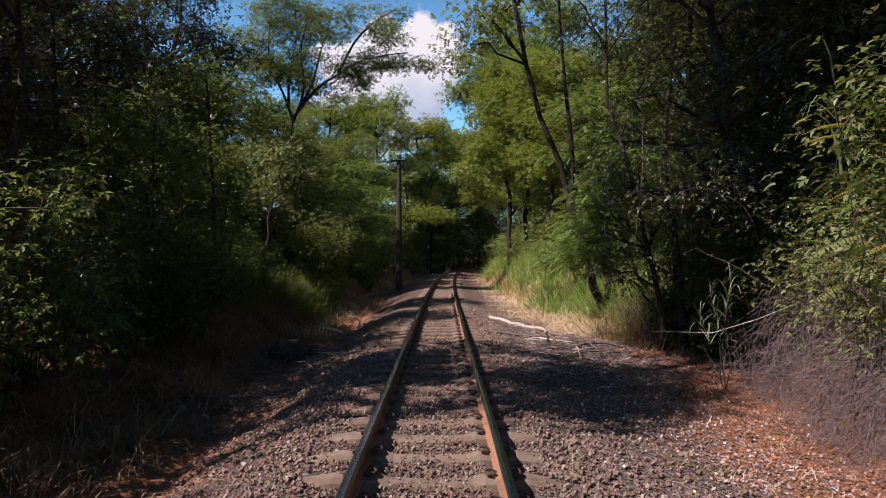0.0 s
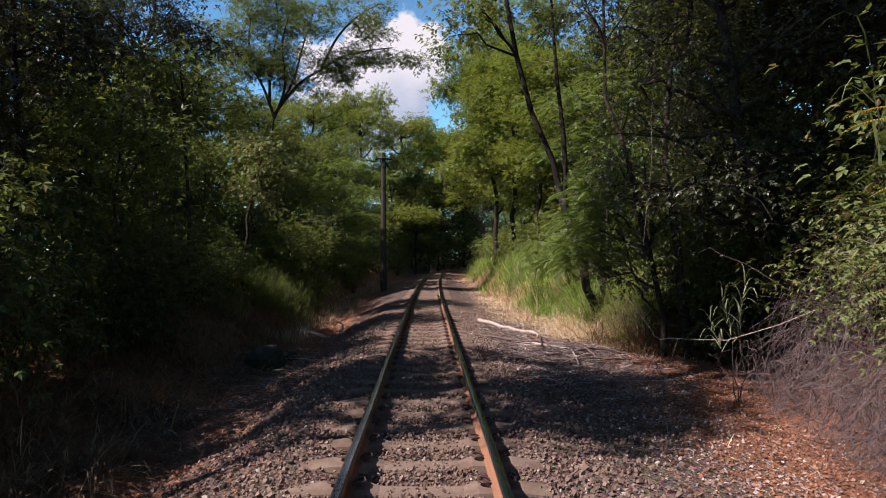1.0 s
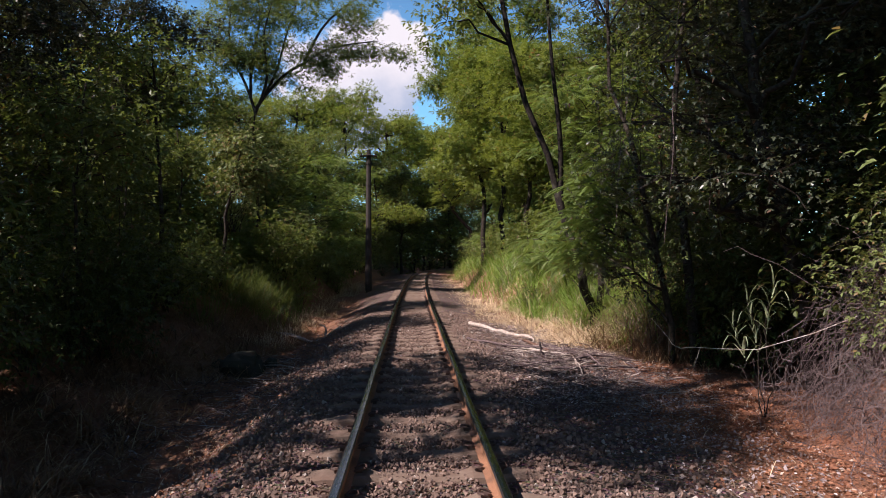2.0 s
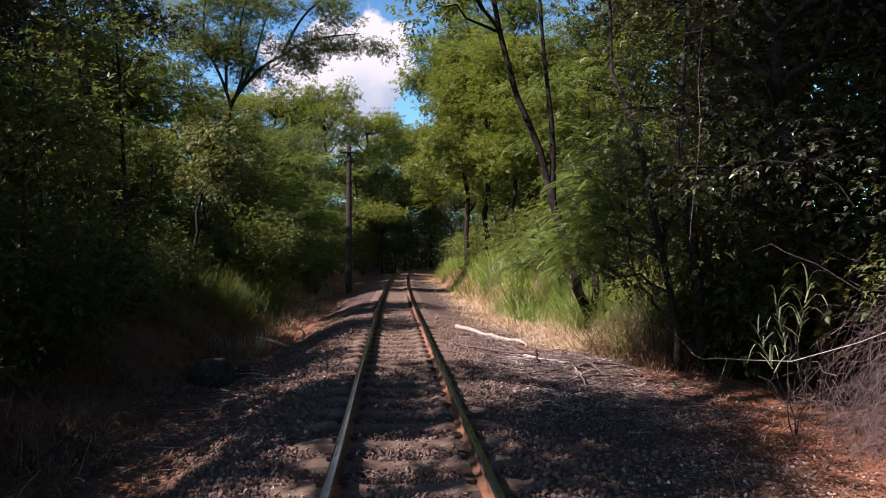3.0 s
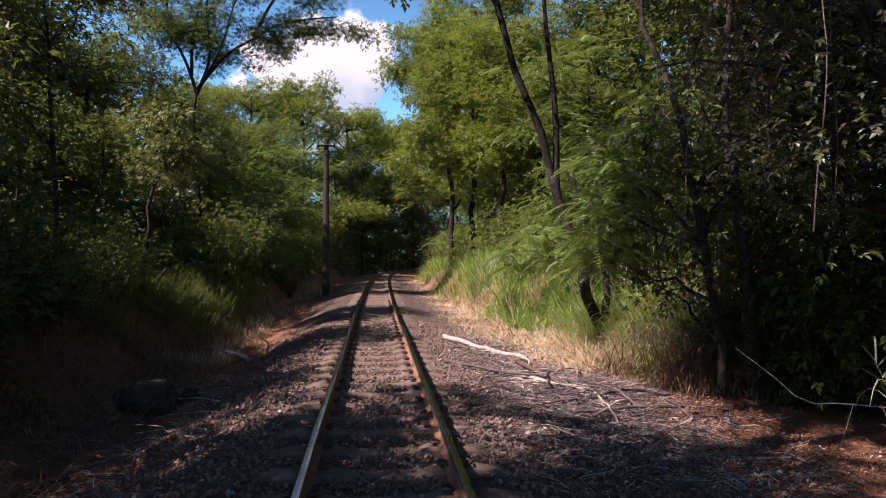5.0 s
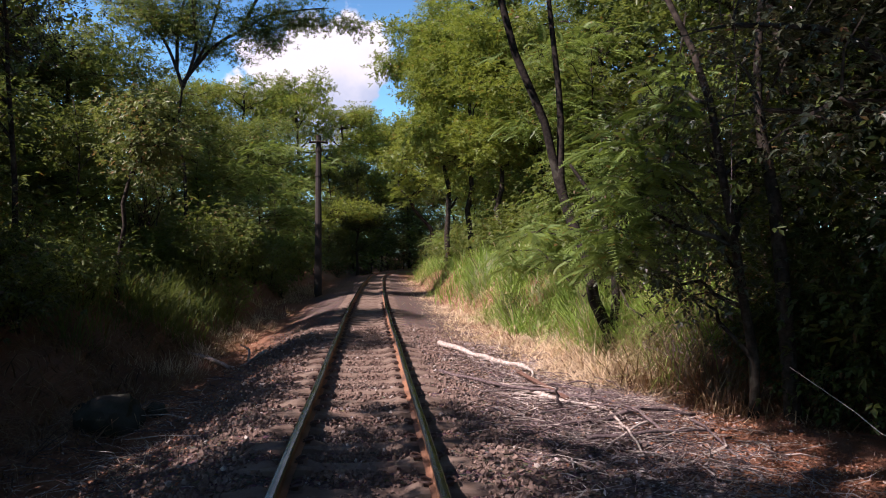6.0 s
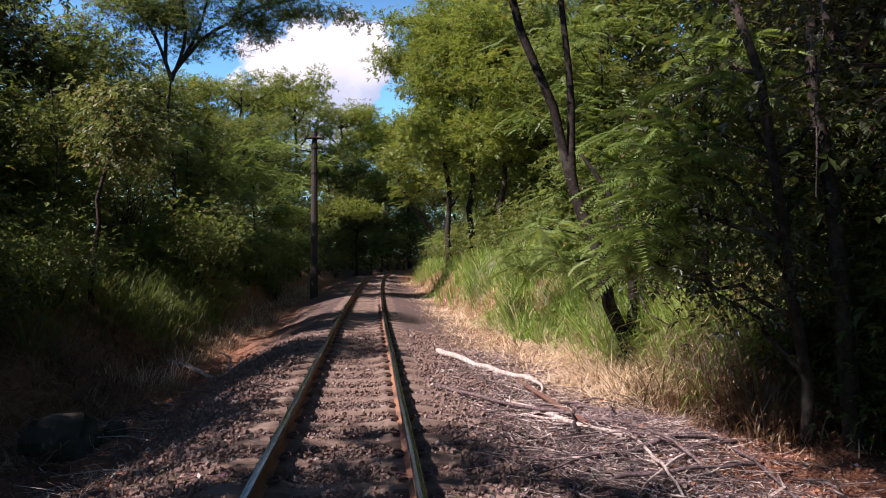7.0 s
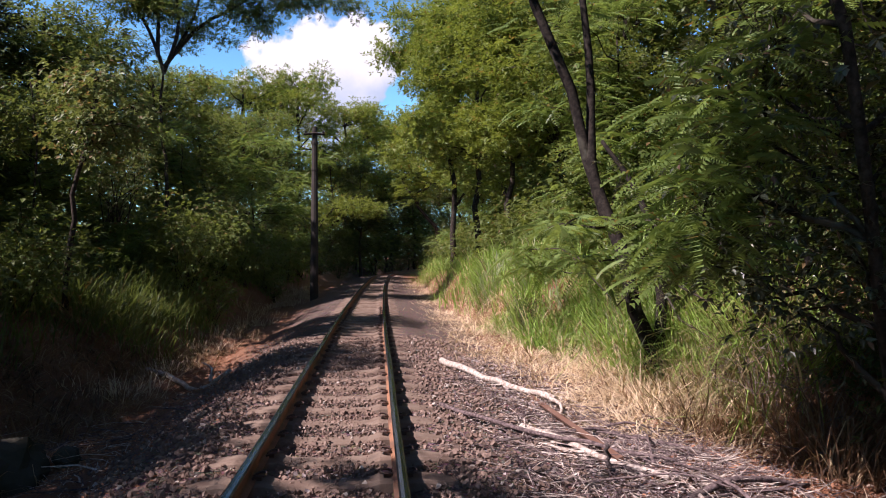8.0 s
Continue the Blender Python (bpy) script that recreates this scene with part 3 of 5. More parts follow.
tree("young feathery tree with bright green sprays over the grass bank", at(4.45, 15.3), [(0, 0, 0), (-0.5, -0.8, 1.0), (-1.1, -1.9, 2.0), (-1.0, -2.1, 3.8)], 0.03,
     [((x - 4.45, y - 15.3, z - 0.9), (0.28, 0.3, 0.12)) for x, y, z in ((2.6, 13.0, 2.2), (2.5, 13.2, 1.95), (2.8, 12.9, 2.5), (2.6, 13.1, 2.75), (2.9, 12.8, 2.9), (2.85, 13.2, 3.2), (3.1, 12.9, 3.5),
      (3.3, 13.0, 3.9), (2.75, 13.1, 2.0), (2.45, 16.0, 2.35), (2.7, 16.2, 1.9), (3.0, 20.5, 2.1), (3.3, 21.0, 1.8))], "spray", M_FERN, 0.36, 8, 7, 0.12, 0.22)
# Dark by leaf colour, which carries the shade under the right-hand wood.
tree("dark small-leaved tree leaning out over the red bank", at(5.2, 10.8), [(0, 0, 0), (-0.3, -0.1, 1.6), (-0.8, -0.3, 3.4), (-1.2, -0.4, 5.6), (-1.4, -0.3, 8.4)], 0.13,
     [((-2.6 + dx, dy, z), (0.75, 0.75, 0.5)) for dx, dy, z in ((-0.3, -2.3, 3.7), (0.1, -1.2, 2.7), (0.1, -0.4, 2.8), (0.8, -2.2, 2.6), (1.0, -0.4, 2.4), (0.1, -1.4, 3.4),
      (0.2, 0.2, 3.6), (1.6, -1.6, 3.0), (0.4, -0.8, 4.6), (1.4, -0.2, 4.2), (1.8, -2.2, 4.4), (0.6, -1.8, 5.6), (0.6, 0.2, 6.0), (2.2, -0.6, 5.6),
      (1.0, -1.0, 7.0), (1.4, 0.4, 7.6), (2.2, -1.6, 6.8), (1.2, -0.4, 8.6), (2.2, -0.8, 8.4), (3.0, -2.0, 5.2), (3.0, 0.2, 3.6))], "broad", M_GLOSS, 0.062, 13, 22, 0.24,
     stems=[[(-0.8, 1.9, -0.2), (-1.0, 1.9, 2.2), (-1.15, 2.0, 3.6), (-0.9, 2.1, 6.0)]])
# Unseen tree added left of the view; its crown shades the track.
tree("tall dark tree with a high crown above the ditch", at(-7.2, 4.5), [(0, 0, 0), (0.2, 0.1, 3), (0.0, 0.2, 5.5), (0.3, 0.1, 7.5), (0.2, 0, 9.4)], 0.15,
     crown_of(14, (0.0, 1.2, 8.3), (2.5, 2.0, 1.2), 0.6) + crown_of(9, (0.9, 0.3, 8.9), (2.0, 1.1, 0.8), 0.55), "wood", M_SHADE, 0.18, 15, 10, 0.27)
# Also out of view: crowns set to shade the track and right-hand soil.
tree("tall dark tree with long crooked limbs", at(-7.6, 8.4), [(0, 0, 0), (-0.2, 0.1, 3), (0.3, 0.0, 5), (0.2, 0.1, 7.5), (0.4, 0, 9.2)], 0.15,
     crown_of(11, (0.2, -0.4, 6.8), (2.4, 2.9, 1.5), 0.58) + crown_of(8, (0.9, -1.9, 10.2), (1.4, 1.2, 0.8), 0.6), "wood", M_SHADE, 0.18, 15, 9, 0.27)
# Unseen tree added so its high crowns shade the right bank and foliage.
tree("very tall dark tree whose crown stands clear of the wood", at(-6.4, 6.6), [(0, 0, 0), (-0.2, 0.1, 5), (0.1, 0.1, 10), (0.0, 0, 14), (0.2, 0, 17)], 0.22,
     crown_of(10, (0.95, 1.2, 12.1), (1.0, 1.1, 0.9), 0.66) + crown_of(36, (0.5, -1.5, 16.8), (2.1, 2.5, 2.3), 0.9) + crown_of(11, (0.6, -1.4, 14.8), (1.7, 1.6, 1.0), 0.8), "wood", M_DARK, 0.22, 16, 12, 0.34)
# Crown looks shaded through its darkened leaf colour.
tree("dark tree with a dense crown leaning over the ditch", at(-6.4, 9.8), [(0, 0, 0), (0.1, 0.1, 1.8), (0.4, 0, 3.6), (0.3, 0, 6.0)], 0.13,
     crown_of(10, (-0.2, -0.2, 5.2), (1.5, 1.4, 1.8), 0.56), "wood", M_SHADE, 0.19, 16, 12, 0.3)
# Leaves coloured near-black for the shade behind the brush.
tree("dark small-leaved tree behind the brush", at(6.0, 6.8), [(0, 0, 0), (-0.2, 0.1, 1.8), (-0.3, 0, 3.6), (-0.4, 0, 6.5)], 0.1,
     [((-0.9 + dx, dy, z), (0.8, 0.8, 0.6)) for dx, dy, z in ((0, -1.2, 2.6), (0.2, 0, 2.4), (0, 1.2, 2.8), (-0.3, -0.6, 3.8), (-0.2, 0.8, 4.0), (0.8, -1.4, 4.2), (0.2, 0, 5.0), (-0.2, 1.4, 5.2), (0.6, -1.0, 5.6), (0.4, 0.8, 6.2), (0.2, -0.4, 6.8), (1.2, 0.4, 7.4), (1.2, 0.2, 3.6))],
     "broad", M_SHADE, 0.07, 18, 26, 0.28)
tree("shady small-leaved tree beside the slender leaning one", at(5.6, 14.4), [(0, 0, 0), (-0.2, -0.1, 1.6), (-0.5, -0.2, 3.4), (-0.6, -0.3, 5.6), (-0.5, -0.3, 7.8)], 0.1,
     [((-1.4 + dx, dy + 0.2, z - 1.0), (0.7, 0.7, 0.5)) for dx, dy, z in ((-0.3, -1.3, 2.2), (0.3, -1.0, 3.0), (-0.2, -0.6, 3.8), (0.5, 0.2, 2.4), (0.9, -0.8, 2.2), (0.2, -1.4, 4.8), (0.8, 0.4, 4.0), (-0.1, -0.4, 5.6), (1.0, -1.0, 5.2),
      (0.6, -0.2, 6.6), (1.4, 0.6, 5.8), (0.4, -1.2, 7.4), (1.4, -0.6, 7.6), (1.6, 0.2, 3.2), (-0.4, -0.9, 6.6), (1.4, -1.6, 3.4))], "broad", M_BROAD, 0.08, 15, 20, 0.25)
# Lighter leaf colour adds to the sun on this bough.
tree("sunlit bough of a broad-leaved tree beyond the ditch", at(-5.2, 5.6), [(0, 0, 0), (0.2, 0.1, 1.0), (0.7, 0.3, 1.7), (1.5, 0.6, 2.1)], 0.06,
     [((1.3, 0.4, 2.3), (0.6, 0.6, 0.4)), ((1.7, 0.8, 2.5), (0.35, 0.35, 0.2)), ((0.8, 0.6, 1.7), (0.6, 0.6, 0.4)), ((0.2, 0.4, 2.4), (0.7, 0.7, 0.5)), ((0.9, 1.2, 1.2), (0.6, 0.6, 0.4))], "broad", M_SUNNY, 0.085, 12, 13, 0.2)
tree("rounded tree with a sunlit yellowish olive top", at(-5.6, 21.9), [(0, 0, 0), (0.1, 0, 1.5), (0.3, 0, 3.0), (0.6, 0, 4.4)], 0.08,
     crown_of(14, (0.7, 0, 4.0), (0.9, 1.1, 1.0), 0.5), "broad", M_OLIVE, 0.12, 14, 13, 0.22)
def airy_tree():
    """High open crown: long limbs that fork above the wood, tufted along their length."""
    foot = at(-7.1, 33.0)
    reseed("airy_tree")
    limbs = [[(-7.1, 33, 8.0), (-7.5, 32.9, 9.2), (-8.0, 32.7, 10.1), (-8.7, 32.5, 10.8), (-9.6, 32.3, 11.7)],
             [(-7.1, 33, 8.1), (-6.0, 33.2, 9.6), (-4.9, 33.5, 10.4), (-4.1, 33.7, 11.0), (-2.8, 34.0, 11.4), (-1.7, 34.2, 11.6)],
             [(-7.0, 33, 8.2), (-6.3, 33.4, 9.8), (-5.9, 33.8, 11.6), (-5.4, 34, 13.4)],
             [(-7.3, 33, 8.6), (-7.3, 33.2, 10.4), (-7.0, 33.4, 12.2), (-7.2, 33.6, 14.0)],
             [(-5.0, 33.5, 10.4), (-4.2, 33.2, 11.8), (-3.2, 33.2, 12.8), (-2.2, 33.3, 13.4)],
             [(-8.0, 32.7, 10.1), (-8.3, 33.2, 11.6), (-8.2, 33.4, 13.4)],
             [(-7.1, 33, 7.9), (-6.5, 32.6, 9.4), (-6.6, 32.4, 11.2), (-6.2, 32.2, 12.6)]]
    clumps = []
    for k, (start, n, thick) in enumerate(((1.0, 18, 0.58), (1.2, 24, 0.42), (0.9, 14, 0.58), (0.7, 16, 0.6), (0.8, 12, 0.6), (0.6, 12, 0.6), (0.9, 12, 0.5))):
        ln = smooth_line(limbs[k], 40)
        for q in ln[np.linspace(13 * start, 39, n).astype(int)]:
            q = q + rng.normal(0, 1, 3) * np.array([0.4, 0.7, 0.45])
            clumps.append((q - np.array(foot), thick * rng.uniform(0.7, 1.25) * np.array([1.1, 1.1, 0.45])))
    for q in ((-0.9, 34.2, 11.1), (-0.4, 34.2, 10.8), (-2.3, 34, 10.9), (-3.6, 33.8, 10.2), (-4.2, 33.6, 9.8)):
        clumps.append((np.array(q) - np.array(foot), np.array([0.4, 0.4, 0.25])))
    clumps += crown_of(16, np.array((-6.2, 33.5, 13.6)) - np.array(foot), (3.6, 2.0, 1.2), 0.7)
    tree("tall spreading tree with an open airy crown", foot, [(0, 0, 0), (0.1, 0, 3.0), (-0.05, 0, 5.5), (0, 0, 8.0 - foot[2])], 0.105,
         clumps, "wood", M_SUNNY, 0.15, 14, 10, 0.25, 0.5, limbs=False, stems=[[np.array(q) - np.array(foot) for q in ln] for ln in limbs])


airy_tree()
# Dull green here is shade put into the leaf colour.
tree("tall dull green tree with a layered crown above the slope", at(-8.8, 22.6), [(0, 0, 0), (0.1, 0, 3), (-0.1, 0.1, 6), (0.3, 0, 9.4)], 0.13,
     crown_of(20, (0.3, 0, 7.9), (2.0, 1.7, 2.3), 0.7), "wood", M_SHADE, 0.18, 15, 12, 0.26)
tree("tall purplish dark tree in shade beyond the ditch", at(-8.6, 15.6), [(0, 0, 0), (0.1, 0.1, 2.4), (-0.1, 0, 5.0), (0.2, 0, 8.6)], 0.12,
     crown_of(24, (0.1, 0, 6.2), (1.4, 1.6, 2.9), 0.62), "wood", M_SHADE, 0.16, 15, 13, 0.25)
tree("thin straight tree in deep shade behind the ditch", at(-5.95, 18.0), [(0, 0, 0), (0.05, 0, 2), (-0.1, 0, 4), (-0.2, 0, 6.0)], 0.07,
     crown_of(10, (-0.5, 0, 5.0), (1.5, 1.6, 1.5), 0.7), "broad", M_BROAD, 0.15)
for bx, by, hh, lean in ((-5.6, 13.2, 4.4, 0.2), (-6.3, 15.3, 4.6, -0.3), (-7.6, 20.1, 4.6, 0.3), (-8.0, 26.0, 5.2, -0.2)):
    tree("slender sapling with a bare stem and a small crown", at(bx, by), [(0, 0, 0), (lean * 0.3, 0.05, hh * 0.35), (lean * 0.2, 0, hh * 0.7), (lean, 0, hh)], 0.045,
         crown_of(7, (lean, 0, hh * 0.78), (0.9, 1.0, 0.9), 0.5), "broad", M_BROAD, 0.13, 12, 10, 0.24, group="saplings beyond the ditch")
# Tree added as a shade-caster for the ditch, its leaves coloured dark.
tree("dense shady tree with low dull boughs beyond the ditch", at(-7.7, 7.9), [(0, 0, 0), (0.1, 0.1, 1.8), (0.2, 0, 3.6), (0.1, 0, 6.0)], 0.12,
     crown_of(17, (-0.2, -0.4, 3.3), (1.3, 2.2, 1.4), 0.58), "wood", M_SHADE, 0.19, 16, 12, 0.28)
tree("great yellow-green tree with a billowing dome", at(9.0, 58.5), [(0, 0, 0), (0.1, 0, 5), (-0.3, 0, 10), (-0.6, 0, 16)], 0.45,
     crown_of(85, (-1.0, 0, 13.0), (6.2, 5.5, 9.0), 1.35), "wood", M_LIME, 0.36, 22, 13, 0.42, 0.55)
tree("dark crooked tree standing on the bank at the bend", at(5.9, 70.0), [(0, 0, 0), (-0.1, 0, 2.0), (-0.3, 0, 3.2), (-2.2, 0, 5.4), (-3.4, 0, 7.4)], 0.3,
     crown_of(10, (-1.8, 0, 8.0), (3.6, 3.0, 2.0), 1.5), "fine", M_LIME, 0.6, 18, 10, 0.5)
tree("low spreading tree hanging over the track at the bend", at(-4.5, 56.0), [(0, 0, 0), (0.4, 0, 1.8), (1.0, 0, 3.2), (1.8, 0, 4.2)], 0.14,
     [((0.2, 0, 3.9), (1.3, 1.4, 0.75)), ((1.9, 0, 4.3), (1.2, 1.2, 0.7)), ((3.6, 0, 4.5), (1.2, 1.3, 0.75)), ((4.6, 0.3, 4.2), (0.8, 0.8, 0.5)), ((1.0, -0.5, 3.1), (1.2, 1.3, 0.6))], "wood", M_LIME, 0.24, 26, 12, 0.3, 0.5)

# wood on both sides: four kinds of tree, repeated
# Dark green comes from a leaf colour that includes shade.
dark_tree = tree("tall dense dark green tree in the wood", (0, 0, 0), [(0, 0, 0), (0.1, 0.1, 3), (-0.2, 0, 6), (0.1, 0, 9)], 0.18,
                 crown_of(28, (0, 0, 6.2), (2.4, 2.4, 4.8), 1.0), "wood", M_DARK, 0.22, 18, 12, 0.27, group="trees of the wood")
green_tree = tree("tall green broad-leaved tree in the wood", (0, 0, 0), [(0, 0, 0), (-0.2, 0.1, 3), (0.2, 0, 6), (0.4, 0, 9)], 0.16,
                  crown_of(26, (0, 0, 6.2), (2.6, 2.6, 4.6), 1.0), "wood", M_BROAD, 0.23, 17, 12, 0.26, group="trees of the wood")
# Wood tree whose leaf colour is darkened to stand for deep shade.
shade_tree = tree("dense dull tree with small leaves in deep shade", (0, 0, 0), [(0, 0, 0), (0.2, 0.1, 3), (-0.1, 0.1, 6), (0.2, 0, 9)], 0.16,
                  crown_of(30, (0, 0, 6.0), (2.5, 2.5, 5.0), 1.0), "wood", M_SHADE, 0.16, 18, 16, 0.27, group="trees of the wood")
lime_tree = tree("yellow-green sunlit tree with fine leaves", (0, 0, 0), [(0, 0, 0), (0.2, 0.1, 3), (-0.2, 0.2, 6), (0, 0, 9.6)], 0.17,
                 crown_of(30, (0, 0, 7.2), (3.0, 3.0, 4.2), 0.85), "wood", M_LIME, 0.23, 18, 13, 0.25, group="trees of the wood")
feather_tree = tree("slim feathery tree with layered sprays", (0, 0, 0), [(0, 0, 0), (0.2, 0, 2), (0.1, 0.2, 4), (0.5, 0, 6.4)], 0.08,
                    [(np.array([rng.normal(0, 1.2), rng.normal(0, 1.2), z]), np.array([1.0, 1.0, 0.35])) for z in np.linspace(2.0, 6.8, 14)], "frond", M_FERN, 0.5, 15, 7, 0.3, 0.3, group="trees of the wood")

# Copies at (-7.5, -4.0) and (-8.6, 6.2) are unseen, added for shade.
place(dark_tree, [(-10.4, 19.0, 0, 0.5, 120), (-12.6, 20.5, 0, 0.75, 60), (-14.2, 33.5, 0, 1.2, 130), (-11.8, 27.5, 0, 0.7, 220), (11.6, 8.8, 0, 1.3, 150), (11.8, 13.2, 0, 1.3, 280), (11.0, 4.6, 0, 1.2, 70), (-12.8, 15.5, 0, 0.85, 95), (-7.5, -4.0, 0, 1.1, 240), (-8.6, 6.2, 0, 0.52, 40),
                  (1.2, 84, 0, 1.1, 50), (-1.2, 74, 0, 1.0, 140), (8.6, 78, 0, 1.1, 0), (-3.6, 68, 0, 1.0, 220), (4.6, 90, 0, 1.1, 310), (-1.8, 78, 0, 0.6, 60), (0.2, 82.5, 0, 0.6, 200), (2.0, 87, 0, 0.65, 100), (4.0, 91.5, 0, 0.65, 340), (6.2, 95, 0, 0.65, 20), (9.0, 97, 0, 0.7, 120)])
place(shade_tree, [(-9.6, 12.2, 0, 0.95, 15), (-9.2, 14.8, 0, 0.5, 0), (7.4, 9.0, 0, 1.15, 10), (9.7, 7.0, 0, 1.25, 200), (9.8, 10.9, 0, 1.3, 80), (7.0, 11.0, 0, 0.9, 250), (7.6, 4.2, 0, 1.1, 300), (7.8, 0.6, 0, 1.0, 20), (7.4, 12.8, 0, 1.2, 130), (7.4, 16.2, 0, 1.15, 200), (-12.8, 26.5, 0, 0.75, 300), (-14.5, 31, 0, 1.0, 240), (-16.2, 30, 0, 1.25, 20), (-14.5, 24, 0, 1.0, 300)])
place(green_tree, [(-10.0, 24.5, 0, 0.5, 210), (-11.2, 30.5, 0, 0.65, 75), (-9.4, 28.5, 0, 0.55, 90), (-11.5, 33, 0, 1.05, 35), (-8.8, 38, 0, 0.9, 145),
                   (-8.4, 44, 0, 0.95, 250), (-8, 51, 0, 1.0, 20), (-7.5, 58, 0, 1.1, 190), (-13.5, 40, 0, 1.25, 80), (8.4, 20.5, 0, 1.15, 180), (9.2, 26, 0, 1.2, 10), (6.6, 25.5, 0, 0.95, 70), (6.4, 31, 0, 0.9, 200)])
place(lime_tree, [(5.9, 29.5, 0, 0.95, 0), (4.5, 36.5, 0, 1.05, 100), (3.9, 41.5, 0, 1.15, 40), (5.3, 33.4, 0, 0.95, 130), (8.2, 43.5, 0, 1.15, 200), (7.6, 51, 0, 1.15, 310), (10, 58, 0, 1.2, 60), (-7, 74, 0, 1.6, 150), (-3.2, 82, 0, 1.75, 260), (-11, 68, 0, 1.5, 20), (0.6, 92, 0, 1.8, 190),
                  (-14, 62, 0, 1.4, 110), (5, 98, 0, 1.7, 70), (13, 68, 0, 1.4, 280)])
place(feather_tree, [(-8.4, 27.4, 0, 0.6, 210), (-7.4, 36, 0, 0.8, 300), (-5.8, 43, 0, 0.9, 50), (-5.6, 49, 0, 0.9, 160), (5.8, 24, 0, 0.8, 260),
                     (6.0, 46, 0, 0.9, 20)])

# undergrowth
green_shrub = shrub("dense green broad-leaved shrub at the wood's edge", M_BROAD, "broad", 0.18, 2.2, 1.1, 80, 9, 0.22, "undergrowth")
# Shade at the wood's edge is put into this shrub's leaf colour.
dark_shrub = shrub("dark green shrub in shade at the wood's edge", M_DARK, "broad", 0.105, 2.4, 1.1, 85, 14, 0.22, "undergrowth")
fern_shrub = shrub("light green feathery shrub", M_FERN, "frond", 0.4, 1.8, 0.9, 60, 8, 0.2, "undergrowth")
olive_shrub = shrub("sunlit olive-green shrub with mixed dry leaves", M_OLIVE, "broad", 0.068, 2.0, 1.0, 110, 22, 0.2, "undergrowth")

# Sunlit look is helped by the lighter leaf colour.
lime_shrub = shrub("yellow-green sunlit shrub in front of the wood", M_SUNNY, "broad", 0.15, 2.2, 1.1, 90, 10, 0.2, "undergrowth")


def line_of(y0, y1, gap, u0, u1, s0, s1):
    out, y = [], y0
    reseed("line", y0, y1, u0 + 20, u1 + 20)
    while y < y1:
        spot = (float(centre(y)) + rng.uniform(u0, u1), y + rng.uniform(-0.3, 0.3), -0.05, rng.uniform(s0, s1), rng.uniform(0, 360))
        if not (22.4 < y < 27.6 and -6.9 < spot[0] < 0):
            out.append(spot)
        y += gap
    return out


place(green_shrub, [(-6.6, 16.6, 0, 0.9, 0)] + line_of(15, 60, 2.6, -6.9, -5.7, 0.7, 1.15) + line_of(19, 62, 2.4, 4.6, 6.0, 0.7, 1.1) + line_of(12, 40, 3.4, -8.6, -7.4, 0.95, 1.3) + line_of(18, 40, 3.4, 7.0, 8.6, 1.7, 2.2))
# Shrubs at x -6.7, y 3.2 to 6.6 are unseen and shade the ditch.
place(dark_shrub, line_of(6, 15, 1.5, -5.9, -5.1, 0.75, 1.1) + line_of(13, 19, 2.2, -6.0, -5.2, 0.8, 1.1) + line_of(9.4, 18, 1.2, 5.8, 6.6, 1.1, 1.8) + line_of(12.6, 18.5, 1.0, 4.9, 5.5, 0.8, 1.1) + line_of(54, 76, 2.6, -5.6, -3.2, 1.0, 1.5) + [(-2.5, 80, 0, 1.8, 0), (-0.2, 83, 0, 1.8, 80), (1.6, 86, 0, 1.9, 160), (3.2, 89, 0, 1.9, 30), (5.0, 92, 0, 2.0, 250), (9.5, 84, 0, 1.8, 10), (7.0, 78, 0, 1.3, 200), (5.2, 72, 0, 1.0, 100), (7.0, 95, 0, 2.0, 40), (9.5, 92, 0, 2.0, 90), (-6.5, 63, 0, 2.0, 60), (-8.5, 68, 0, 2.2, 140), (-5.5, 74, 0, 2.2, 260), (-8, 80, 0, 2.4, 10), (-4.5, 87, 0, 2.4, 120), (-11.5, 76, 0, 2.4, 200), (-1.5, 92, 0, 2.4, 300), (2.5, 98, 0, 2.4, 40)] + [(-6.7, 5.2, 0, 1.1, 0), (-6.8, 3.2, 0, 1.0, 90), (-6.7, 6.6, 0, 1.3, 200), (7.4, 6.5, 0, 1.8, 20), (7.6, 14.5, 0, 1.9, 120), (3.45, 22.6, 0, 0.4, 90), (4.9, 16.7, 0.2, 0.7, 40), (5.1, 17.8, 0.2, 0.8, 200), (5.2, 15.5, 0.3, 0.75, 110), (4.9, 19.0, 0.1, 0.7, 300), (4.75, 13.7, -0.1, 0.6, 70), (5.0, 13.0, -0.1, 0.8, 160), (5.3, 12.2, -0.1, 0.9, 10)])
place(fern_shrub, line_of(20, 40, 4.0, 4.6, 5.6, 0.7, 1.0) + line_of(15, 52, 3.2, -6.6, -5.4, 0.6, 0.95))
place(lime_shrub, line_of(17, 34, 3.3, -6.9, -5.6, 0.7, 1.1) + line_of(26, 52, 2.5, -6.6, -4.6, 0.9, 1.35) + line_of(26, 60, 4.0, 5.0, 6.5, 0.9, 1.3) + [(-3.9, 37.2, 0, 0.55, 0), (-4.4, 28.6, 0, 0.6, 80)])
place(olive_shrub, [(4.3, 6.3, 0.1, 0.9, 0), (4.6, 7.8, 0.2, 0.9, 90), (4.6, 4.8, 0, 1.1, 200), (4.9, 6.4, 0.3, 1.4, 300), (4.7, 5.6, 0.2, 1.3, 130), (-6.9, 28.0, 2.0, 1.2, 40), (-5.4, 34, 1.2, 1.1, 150)])


